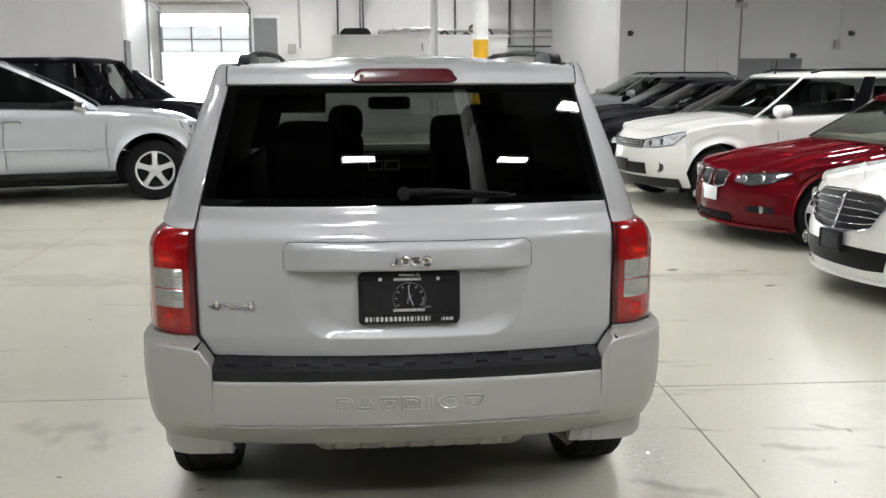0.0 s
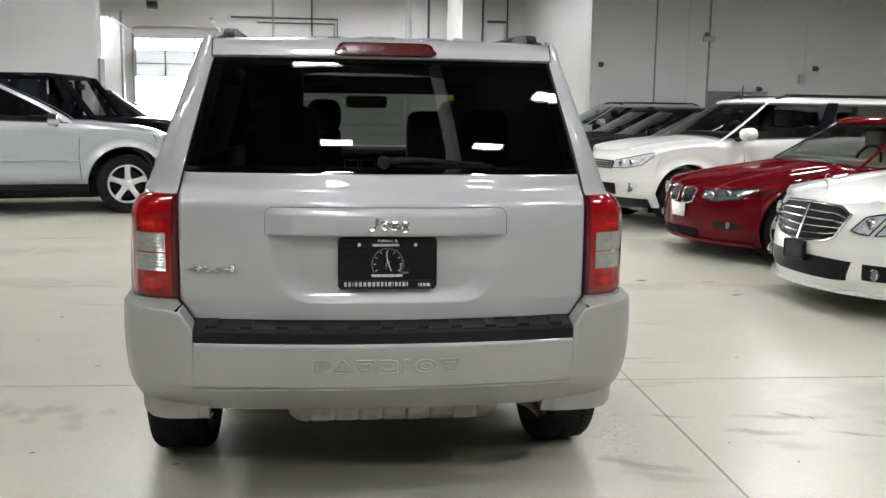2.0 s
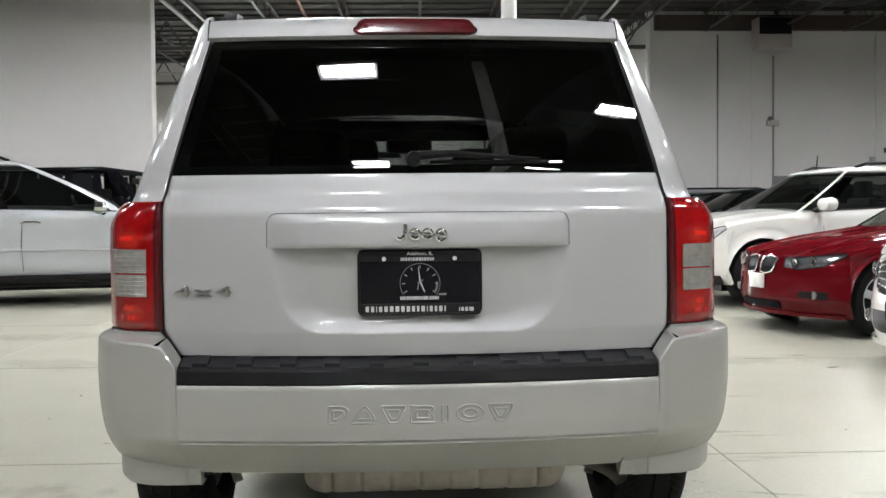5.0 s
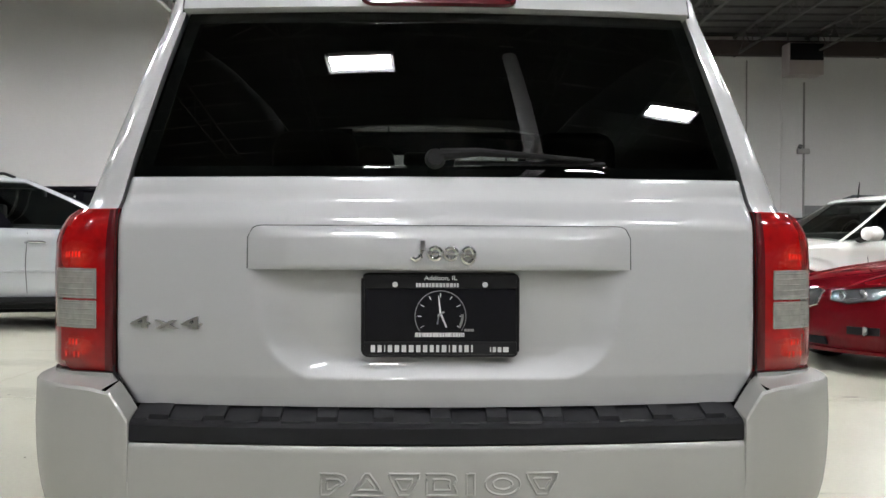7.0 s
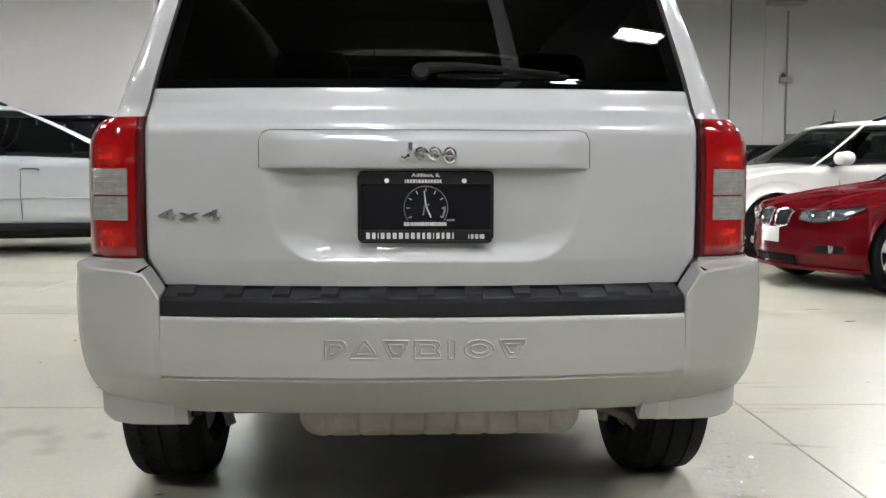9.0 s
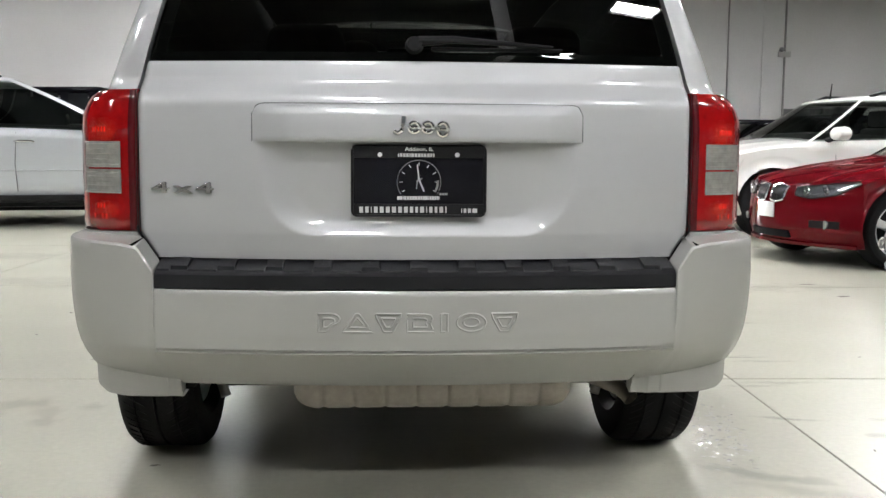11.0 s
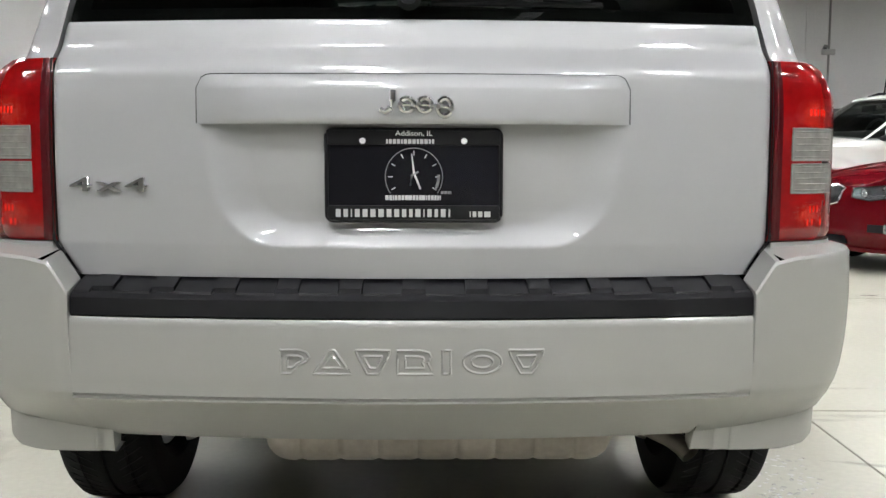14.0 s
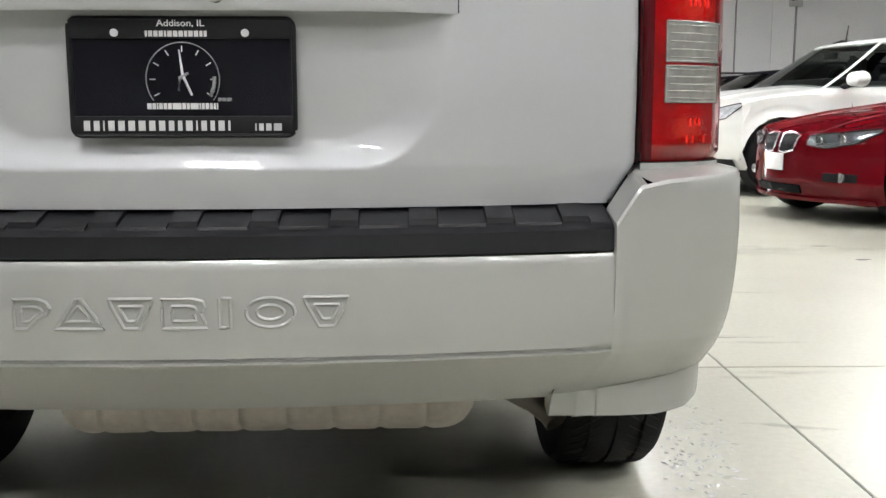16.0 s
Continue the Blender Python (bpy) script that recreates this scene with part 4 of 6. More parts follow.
# white saloon with a broad barred grille
saloon_car, ef, es = make_car("white_saloon", pose(3.20, 3.45, 0, 0, 0, 186), "white saloon with a broad chrome-barred grille parked nose-out", WHITE, dict(
    length=4.87, width=1.85, height=1.47, nose=0.46, bow=2.3, front_axle=0.87, rear_axle=3.69, wheel=0.33, belt=0.93, sill=0.27, low=0.16, tyre=0.245, rim=0.235,
    top=[(0, 0.735), (-0.3, 0.785), (-0.8, 0.865), (-1.4, 0.94), (-2.3, 0.98), (-3.9, 1.02), (-4.87, 1.0)], lean=[(0.16, 0.04), (0.3, 0.0), (0.45, 0.0), (0.6, 0.03), (0.72, 0.07), (0.85, 0.16)],
    cowl=1.45, crown=0.04, crease=0.018, doors=(-1.55, -2.6, -3.4), handles=(-2.3, -3.2), mirror=(-1.85, 1.05), glass=(1.4, 4.45, 2.25, 3.75, 0.56), pillars=((10, 11), (24, 25)), dark_pillars=((17, 18),), spokes=5))
gt = dense_line([(-0.40, 0.71), (-0.31, 0.752), (0.0, 0.765), (0.31, 0.752), (0.40, 0.71)])
gb = dense_line([(-0.335, 0.545), (-0.26, 0.515), (0.0, 0.49), (0.26, 0.515), (0.335, 0.545)])
mgr = part("grille", shaped(ef, (gt, gb), 0.012), SATIN, saloon_car, "black grille with chrome bars")
part("grille_rim", tube([(ef(y, z) + 0.02, y, z) for y, z in gt + gb[::-1] + gt[:1]], 0.010, 8), CHROME, mgr)
for f in (0.2, 0.4, 0.6, 0.8):
    part("grille_bar", tube([(ef(a[0] + (b[0] - a[0]) * f, a[1] + (b[1] - a[1]) * f) + 0.026, a[0] + (b[0] - a[0]) * f, a[1] + (b[1] - a[1]) * f) for a, b in zip(gt, gb)], 0.0048, 6), CHROME, mgr)
part("grille_post", tube([(ef(0, 0.75) + 0.03, 0, 0.745), (ef(0, 0.5) + 0.03, 0, 0.50)], 0.010, 8), CHROME, mgr)
star = new("bonnet_ornament")
star.parent = saloon_car
tagged(star, "small chrome ring ornament on a stalk")
part("ring", tube([(-0.20, 0.035 * math.cos(t), 0.925 + 0.035 * math.sin(t)) for t in [2 * math.pi * k / 20 for k in range(21)]], 0.0035, 6), CHROME, star)
part("stalk", tube([(-0.20, 0, 0.845), (-0.20, 0, 0.90)], 0.006, 6), CHROME, star)
headlamps(saloon_car, ef, [(0.50, 0.70), (0.585, 0.725), (0.625, 0.735)], [(0.43, 0.60), (0.50, 0.585), (0.55, 0.58)], ((0.535, 0.655, 0.042),))
headlamps(saloon_car, ef, [(0.66, 0.735), (0.74, 0.745), (0.84, 0.745)], [(0.585, 0.58), (0.70, 0.60), (0.84, 0.665)], ((0.68, 0.66, 0.045),))
part("lower_intake", shaped(ef, (dense_line([(-0.47, 0.39), (-0.3, 0.395), (0.3, 0.395), (0.47, 0.39)]), dense_line([(-0.43, 0.255), (-0.3, 0.245), (0.3, 0.245), (0.43, 0.255)])), 0.006), SATIN, saloon_car, "wide black lower intake")
part("plate_frame", box(ef(0, 0.42) + 0.02, ef(0, 0.42) + 0.04, -0.125, 0.125, 0.345, 0.49, 0.008), SATIN, saloon_car, "dark plate frame")
part("frame_rim", tube([(ef(0, 0.42) + 0.042, y, z) for y, z in rounded(-0.120, 0.120, 0.35, 0.485, 0.01) + [(0.120, 0.475)]], 0.006, 6), SATIN, saloon_car, "dark plate rim")
part("plate_sheet", box(ef(0, 0.42) + 0.0402, ef(0, 0.42) + 0.042, -0.095, 0.095, 0.37, 0.465), PLASTIC, saloon_car, "dark grey blank plate")
for s in (-1, 1):
    fi = part("fog_intake", patch(ef, s * 0.54, s * 0.82, 0.275, 0.385, 0.006), SATIN, saloon_car, "dark intake with round lamps")
    for y in (0.62, 0.72):
        part("round_lamp", tube([(ef(s * y, 0.325) + 0.006, s * y, 0.325), (ef(s * y, 0.325) + 0.022, s * y, 0.325)], 0.036, 16), HEADLAMP, fi)
        part("lamp_ring", tube([(ef(s * y, 0.325) + 0.022, s * y + 0.037 * math.cos(a), 0.325 + 0.037 * math.sin(a)) for a in [2 * math.pi * k / 16 for k in range(17)]], 0.005, 6), CHROME, fi)
part("splitter", patch(ef, -0.90, 0.90, 0.16, 0.185, 0.03, 26), WHITE, saloon_car, "white bumper lip")

# black and grey cars further down the row
SALOON = dict(length=4.8, width=1.84, height=1.46, nose=0.45, front_axle=0.85, rear_axle=3.68, wheel=0.33, belt=0.93, sill=0.27, low=0.17, tyre=0.225, rim=0.225,
    top=[(0, 0.70), (-0.3, 0.78), (-0.8, 0.87), (-1.4, 0.94), (-2.3, 0.98), (-3.9, 1.03), (-4.8, 1.0)], lean=[(0.17, 0.04), (0.3, 0.0), (0.5, 0.0), (0.62, 0.03), (0.8, 0.14)],
    cowl=1.3, crown=0.05, doors=(-1.5, -2.55, -3.35), handles=(-2.25, -3.15), mirror=(-1.75, 1.05), glass=(1.25, 4.4, 2.2, 3.7, 0.56), pillars=((10, 11), (24, 25)), dark_pillars=((17, 18),))


def saloon(m, paint, label, shape=SALOON):
    car, f, _ = make_car("parked_saloon", m, label, paint, dict(shape, group="parked row of cars"))
    headlamps(car, f, [(0.45, 0.68), (0.65, 0.70), (0.85, 0.72)], [(0.47, 0.60), (0.65, 0.60), (0.85, 0.68)], ((0.58, 0.65, 0.045),))
    g = part("grille", patch(f, -0.34, 0.34, 0.50, 0.64, 0.006, 10), SATIN, car, "dark front grille")
    for z in (0.53, 0.57, 0.61):
        part("grille_bar", tube([(f(y, z) + 0.014, y, z) for y in (-0.33, -0.15, 0, 0.15, 0.33)], 0.007, 6), CHROME, g)
    part("lower_intake", patch(f, -0.5, 0.5, 0.25, 0.36, 0.006, 12), SATIN, car)
    return car


saloon(pose(3.35, 11.0, 0, 0, 0, 184), BLACK, "glossy black saloon parked nose-out in the row")
saloon(pose(3.55, 13.3, 0, 0, 0, 184), BLACK, "glossy black saloon parked nose-out in the row")
saloon(pose(3.75, 15.6, 0, 0, 0, 184), BLACK, "glossy black saloon parked nose-out in the row")
saloon(pose(-2.6, 21.4, 0, 0, 0, 2), BLACK, "black saloon parked near the open loading door")

SUVSHAPE = dict(length=4.75, width=1.88, height=1.58, nose=0.42, front_axle=0.92, rear_axle=3.7, wheel=0.36, belt=1.08, sill=0.36, low=0.25, tyre=0.235, rim=0.235,
    top=[(0, 0.90), (-0.3, 0.97), (-0.8, 1.03), (-1.3, 1.08), (-2.5, 1.12), (-4.75, 1.14)], lean=[(0.25, 0.06), (0.5, 0.0), (0.7, 0.0), (0.85, 0.05), (1.0, 0.13)],
    cowl=1.25, crown=0.05, doors=(-1.5, -2.55, -3.35), handles=(-2.25, -3.2), mirror=(-1.7, 1.16), glass=(1.2, 4.65, 2.1, 4.4, 0.62), pillars=((10, 11), (24, 25)), dark_pillars=((16, 17),), rails=True, trim=True)
black_far, kf, _ = make_car("parked_suv", pose(-2.5, 17.5, 0, 0, 0, 2), "black sport utility car parked beyond the partition wall", BLACK, dict(SUVSHAPE, rails=False, glazing=DARKGLASS, height=1.72, group="parked row of cars"))
headlamps(black_far, kf, [(0.45, 0.85), (0.7, 0.87), (0.88, 0.88)], [(0.47, 0.74), (0.7, 0.74), (0.88, 0.82)])
far, ff, _ = make_car("parked_suv", pose(3.95, 18.4, 0, 0, 0, 184), "pale grey sport utility car at the far end of the row", GREYCAR, dict(SUVSHAPE, group="parked row of cars"))
headlamps(far, ff, [(0.45, 0.85), (0.7, 0.87), (0.88, 0.88)], [(0.47, 0.74), (0.7, 0.74), (0.88, 0.82)])

# pale silver-white SUV, side on
big_suv, gf, gs = make_car("white_suv", pose(-2.13, 10.62, 0, 0, 0, 13), "large pale silver-white sport utility car parked side-on", PALE, dict(
    length=5.09, width=1.92, height=1.80, nose=0.41, front_axle=0.84, rear_axle=3.90, bow=1.7, arch_gap=0.10, rake=1.3, wheel=0.38, belt=1.13, sill=0.38, low=0.30, tyre=0.27, rim=0.245,
    top=[(0, 0.82), (-0.2, 0.93), (-0.45, 1.02), (-0.8, 1.08), (-1.3, 1.13), (-2.5, 1.17), (-5.09, 1.2)], lean=[(0.30, 0.08), (0.45, 0.0), (0.7, 0.0), (0.85, 0.04), (1.0, 0.12)],
    cowl=1.3, crown=0.05, doors=(-1.39, -2.57, -3.52), handles=(-2.38, -3.45), mirror=(-1.66, 1.19), mirror_sides=(-1,), mirror_paint=CHROME, glass=(1.42, 4.87, 2.58, 4.52, 0.68), pillars=((10, 11), (24, 25)), post_side=0.12, post_front=(-0.5, 0.0, 0.5, 0.9), dark_pillars=((16, 17),), rails=True, trim=True, spokes=5, handle_paint=CHROME, screen_bow=0.06))
headlamps(big_suv, gf, [(0.50, 0.90), (0.70, 0.95), (0.90, 1.0), (0.955, 1.01)], [(0.50, 0.78), (0.70, 0.78), (0.90, 0.83), (0.955, 0.93)], ((0.62, 0.86, 0.05), (0.82, 0.90, 0.05)))
g = part("grille", patch(gf, -0.42, 0.42, 0.66, 0.90, 0.008, 12), SATIN, big_suv, "dark front grille")
for z in (0.70, 0.76, 0.82, 0.87):
    part("grille_bar", tube([(gf(y, z) + 0.018, y, z) for y in (-0.4, -0.2, 0, 0.2, 0.4)], 0.014, 6), CHROME, g)

# black boxy off-roader
wr = thing("black_offroader", pose(-2.5, 13.1, 0, 0, 0, -6), "black boxy off-road car with upright windscreen parked side-on", "car")


def slab(name, rows, mat, label="", caps=True):
    return part(name, loft(rows, True, caps), mat, wr, label)


def section(x, w, z0, z1, r=0.05):
    return [(x, y, z) for y, z in rounded(-w, w, z0, z1, r, 3)]


slab("body", [section(-1.25, 0.76, 0.55, 1.16), section(-1.5, 0.79, 0.55, 1.20), section(-2.5, 0.80, 0.55, 1.22), section(-4.35, 0.79, 0.55, 1.22)], BLACK, "black boxy body tub")
slab("bonnet", [section(-0.16, 0.60, 0.80, 1.14), section(-0.5, 0.66, 0.80, 1.17), section(-1.25, 0.73, 0.80, 1.20)], BLACK, "flat black bonnet")
slab("grille", [section(-0.12, 0.58, 0.62, 1.10), section(-0.17, 0.60, 0.60, 1.12)], BLACK)
slab("front_bumper", [section(0.10, 0.70, 0.50, 0.70), section(-0.12, 0.80, 0.50, 0.72)], PLASTIC)
for s in (-1, 1):
    lampw = part("headlamp", tube([(-0.13, s * 0.44, 0.93), (-0.10, s * 0.44, 0.93)], [0.09, 0.08], 20), HEADLAMP, wr, "round headlamp")
    for x0 in (-0.72, -3.68):
        part("wing_flare", thicken(loft([[(x0 + 0.50 * math.cos(a), s * y, 0.42 + 0.50 * math.sin(a) * 1.1) for y in (0.66, 0.93)] for a in [math.pi * (0.02 + 0.96 * k / 12) for k in range(13)]]), 0.04), PLASTIC, wr)
        whl = new("wheel")
        whl.parent = wr
        whl.matrix_local = pose(x0, s * 0.80, 0.41, 0, 0, 90 * s)
        wheel_parts(whl, 0.41, 0.26, 0.22, tread=False)
    part("wing_mirror", box(-1.62, -1.50, s * 0.98 - 0.09, s * 0.98 + 0.09, 1.22, 1.40, 0.03), BLACK, wr)
    for x in (-1.45, -1.96, -2.40, -3.3):
        part("door_pillar", loft([[(x + (-0.30 if x > -1.5 else 0) * q, s * (0.785 - 0.05 * q), 1.20 + 0.58 * q), (x - 0.12 + (-0.30 if x > -1.5 else 0) * q, s * (0.787 - 0.05 * q), 1.20 + 0.58 * q)] for q in (0, 1)]), BLACK, wr)
    for xa, xb in ((-2.0, -1.58), (-2.42, -2.06), (-3.32, -2.52), (-4.3, -3.42)):
        part("side_window", loft([[(x, s * (0.778 - 0.05 * q), 1.21 + 0.55 * q) for x in (xa, xb - (0.28 if xb > -2 else 0.04) * q)] for q in (0, 0.5, 1)]), CLEARGLASS if xa > -2.1 else DARKGLASS, wr)
    part("door_seam", tube([(-2.46, s * 0.801, 0.6), (-2.46, s * 0.801, 1.2)], 0.005, 5), SATIN, wr)
    part("door_handle", tube([(-2.3, s * 0.80, 1.08), (-2.25, s * 0.83, 1.09), (-2.12, s * 0.83, 1.09), (-2.08, s * 0.80, 1.08)], 0.015, 8), BLACK, wr)
    part("seat", box(-2.45, -2.30, s * 0.36 - 0.22, s * 0.36 + 0.22, 1.0, 1.55, 0.05), CABIN, wr)
    part("sun_visor", box(-1.84, -1.81, s * 0.36 - 0.14, s * 0.36 + 0.14, 1.62, 1.72, 0.01), CABIN, wr)
slab("roof", [section(-1.72, 0.70, 1.76, 1.82, 0.03), section(-1.95, 0.735, 1.77, 1.86, 0.04), section(-4.3, 0.73, 1.77, 1.86, 0.04), section(-4.36, 0.70, 1.76, 1.84, 0.03)], BLACK, "black hard top")
part("windscreen", loft([[(-1.30 - 0.42 * q, y, 1.20 + 0.57 * q) for y in (-0.68, 0, 0.68)] for q in (0, 0.5, 1)]), CLEARGLASS, wr, "upright flat windscreen")
for s in (-1, 1):
    part("screen_post", tube([(-1.27, s * 0.74, 1.17), (-1.74, s * 0.70, 1.79)], 0.055, 8), BLACK, wr)
part("steering_wheel", tube([(-1.95 + 0.05 * math.sin(a), 0.36 + 0.18 * math.cos(a), 1.25 + 0.17 * math.sin(a)) for a in [2 * math.pi * k / 20 for k in range(21)]], 0.016, 6), SATIN, wr)
part("spare_wheel", lathe_x([(-0.12, 0.22), (-0.13, 0.36), (-0.08, 0.41), (0.08, 0.41), (0.13, 0.36), (0.12, 0.22)], 32), RUBBER, wr).matrix_local = pose(-4.5, 0, 1.0)


# ---- the silver car in front of the camera ----
suv = thing("silver_suv", pose(0, 0, 0), "silver compact four-wheel-drive car seen from behind on the concrete floor", "car")
CENTRE = [(0.66, 0.0), (0.70, -0.004), (0.76, -0.012), (0.87, -0.015), (1.0, -0.012), (1.06, -0.008), (1.07, -0.006), (1.077, -0.003), (1.083, 0.001), (1.110, 0.022), (1.115, 0.0255), (1.12, 0.028), (1.15, 0.039), (1.164, 0.045), (1.17, 0.05), (1.54, 0.185), (1.62, 0.215)]


def skin(x, z):
    """Depth of the tailgate's surface."""
    k = 0.17 if z < 1.13 else 0.17 - 0.03 * min(1.0, (z - 1.13) / 0.06)
    bulge = 0.28 * (z - 1.17) * (z - 1.54) if 1.17 < z < 1.54 else 0.0
    return lerp(CENTRE, z) + bulge + k * x * x


def half(z):
    """Half the width of the tailgate at a height."""
    return lerp([(0.70, 0.626), (0.762, 0.664), (1.10, 0.664), (1.17, 0.648), (1.54, 0.556), (1.60, 0.553)], z)


def tub(x, z, w, low, r):
    """Distance inside a tub outline with round lower corners."""
    dx, dz = abs(x) - (w - r), (low + r) - z
    if dx > 0 and dz > 0:
        return r - math.hypot(dx, dz)
    return r - max(dx, dz)


def recess(x, z):
    """Depth of the number plate's recess: a tub below the handle bar."""
    if z > 0.99:
        return 0.0
    out = tub(x, z, 0.350 + 0.19 * (z - 0.80), 0.757, 0.10)
    if out <= 0:
        return 0.0
    inner = tub(x, z, 0.268 + 0.21 * (z - 0.80), 0.803, 0.055)
    s = 1.0 if inner >= 0 else out / (out - inner)
    return 0.022 * (1 - (1 - s) ** 1.5) * (1 - 0.6 * min(1.0, max(0.0, (z - 0.82) / 0.15)))


zs = [0.70 + 0.466 * k / 130 for k in range(131)]
rows = []
for z in zs:
    w = half(z)
    row = []
    for i in range(241):
        u = -1 + 2 * i / 240
        x = w * u
        edge = 0.010 * max(0.0, (abs(u) - 0.985) / 0.015) ** 2
        row.append((x, skin(x, z) + recess(x, z) + edge, z))
    rows.append(row)
hatch_bm = loft(rows)
join(hatch_bm, loft([rows[0], [(x, y + 0.03, zz - 0.004) for x, y, zz in rows[0]]]))
join(hatch_bm, loft([rows[-1], [(x, y + 0.02, zz + 0.004) for x, y, zz in rows[-1]]]))
for s in (0, -1):
    join(hatch_bm, loft([[r[s] for r in rows], [(r[s][0] * 1.002, r[s][1] + 0.04, r[s][2]) for r in rows]]))
hatch = part("tailgate", hatch_bm, SILVER, suv, "silver tailgate with a recess for the plate")

# dark seam behind the gap round the tailgate
seam = []
for z in zs[::4]:
    w = half(z)
    seam.append([(sx * (w + d), skin(w, z) + 0.028, z) for sx, d in ((-1, 0.012), (-1, -0.01))] + [(sx * (w + d), skin(w, z) + 0.028, z) for sx, d in ((1, -0.01), (1, 0.012))])
for a in (0, 2):
    part("gap_seal", loft([[r[a], r[a + 1]] for r in seam]), SATIN, hatch, "dark rubber seal in the gap")

# open gap round the tailgate's lower corners
for s in (-1, 1):
    line = [(0.668, 0.775), (0.6665, 0.762), (0.650, 0.735), (0.632, 0.706), (0.622, 0.7005)]
    part("corner_gap", tube([(s * x, skin(x, z) - 0.003, z + 0.001) for x, z in line], 0.0032, 8), SATIN, hatch, "dark gap at the tailgate's corner")

# handle bar across the tailgate
bar_rows = []
for i in range(81):
    u = -1 + 2 * i / 80
    x = 0.388 * u
    lift = 0.024 if abs(x) < 0.304 else 0.024 - 0.022 * (abs(x) - 0.304) / 0.084
    q = max(0.0, (abs(x) - 0.360) / 0.028)
    round_off = 0.024 * (1 - math.sqrt(max(0.0, 1 - q * q)))
    top = 1.064 - round_off
    y = skin(x, 1.02)
    bar_rows.append([(x, y + 0.012, top - 0.001), (x, y - lift * 0.20, top), (x, y - lift * 0.45, top - 0.005), (x, y - lift * 0.80, top - 0.020), (x, y - lift * 0.88, top - 0.026), (x, y - lift, 0.990), (x, y - lift * 0.98, 0.982), (x, y - lift * 0.85, 0.977), (x, y + 0.02, 0.982)])
bar = part("handle_bar", loft(bar_rows, caps=True), SILVER, hatch, "silver handle bar above the plate")
rim_line = [(r[1][0], r[1][1] + 0.010, r[1][2] + 0.0015) for r in bar_rows]
part("bar_gap", tube([(-0.389, skin(0.388, 1.0) - 0.001, 0.978)] + [(x * 1.002, skin(x, 1.05) - 0.0015, z) for x, y, z in rim_line] + [(0.389, skin(0.388, 1.0) - 0.001, 0.978)], 0.0009, 6), SATIN, bar, "dark shadow gap")

# rear glass
gz = [1.168 + 0.372 * k / 40 for k in range(41)]
glass_rows = [[(half(z) * (-1 + 2 * i / 60) * 0.992, skin(half(z) * (-1 + 2 * i / 60), z) + 0.004, z) for i in range(61)] for z in gz]
glass = part("rear_window", loft(glass_rows), GLASS, suv, "dark tinted rear window reflecting ceiling lights")
frit = bmesh.new()
for x0, x1, z0, z1 in ((-1, 1, 1.168, 1.19), (-1, 1, 1.515, 1.54)):
    join(frit, loft([[(half(z) * (-1 + 2 * i / 40) * 0.992, skin(half(z) * (-1 + 2 * i / 40), z) + 0.009, z) for i in range(41)] for z in (z0, z1)]))
for s in (-1, 1):
    join(frit, loft([[(s * half(z) * u, skin(half(z) * u, z) + 0.009, z) for u in (0.985, 0.94)] for z in gz]))
part("frit_band", frit, CABIN, glass, "black painted glass border")

# wiper
def on_glass(x, z, off=0.0):
    return (x, skin(x, z) - off, z)


wiper = part("wiper", tube([on_glass(0.0, 1.212, 0.03), on_glass(0.08, 1.217, 0.032), on_glass(0.2, 1.210, 0.026), on_glass(0.32, 1.203, 0.018)], [0.013, 0.009, 0.006, 0.004]), RUBBER, glass, "black rear wiper arm")
part("wiper_pivot", tube([on_glass(-0.01, 1.205, -0.003), on_glass(-0.01, 1.206, 0.04)], [0.022, 0.017], 16), RUBBER, wiper)
part("wiper_blade", tube([on_glass(0.03, 1.196, 0.008), on_glass(0.2, 1.196, 0.008), on_glass(0.345, 1.196, 0.008)], 0.005), RUBBER, wiper)

# roof spoiler with the high brake lamp
sp_rows = []
for i in range(41):
    u = -1 + 2 * i / 40
    x = 0.562 * u
    y = skin(x, 1.54)
    d = 0.004 * abs(u) ** 6
    sp_rows.append([(x, y + 0.03, 1.538), (x, y - 0.012, 1.540), (x, y - 0.020, 1.546), (x, y - 0.008, 1.575 - d), (x, y + 0.004, 1.594 - d), (x, y + 0.02, 1.602 - d), (x, y + 0.10, 1.612 - d)])
spoiler = part("spoiler", loft(sp_rows, caps=True), SILVER, suv, "silver spoiler lip above the rear window")
bl = []
for i in range(31):
    u = -1 + 2 * i / 30
    x = 0.168 * u
    e = 0.010 * max(0.0, (abs(u) - 0.86) / 0.14) ** 2
    y = skin(x, 1.54) - 0.004
    bl.append([(x, y + 0.02, 1.545 + e), (x, y - 0.022, 1.546 + e), (x, y - 0.028, 1.552 + e), (x * 0.945, y - 0.018, 1.582 - e), (x * 0.925, y - 0.010, 1.592 - e), (x * 0.92, y + 0.02, 1.594 - e)])
for s in (-1, 1):
    part("spoiler_gap", tube([(s * 0.5645, skin(0.5645, 1.54) - 0.0125, 1.541), (s * 0.5645, skin(0.5645, 1.54) + 0.0, 1.578), (s * 0.564, skin(0.564, 1.54) + 0.016, 1.600)], 0.0028, 6), SATIN, spoiler, "dark seam beside the spoiler")
brake = part("brake_lamp", loft(bl, caps=True), LAMPDEEP, spoiler, "dark red high brake lamp")
for x in (-0.135, 0.135):
    part("screw_cap", tube([(x, skin(x, 1.54) - 0.028, 1.568), (x, skin(x, 1.54), 1.57)], 0.008, 12), LAMPDEEP, brake)

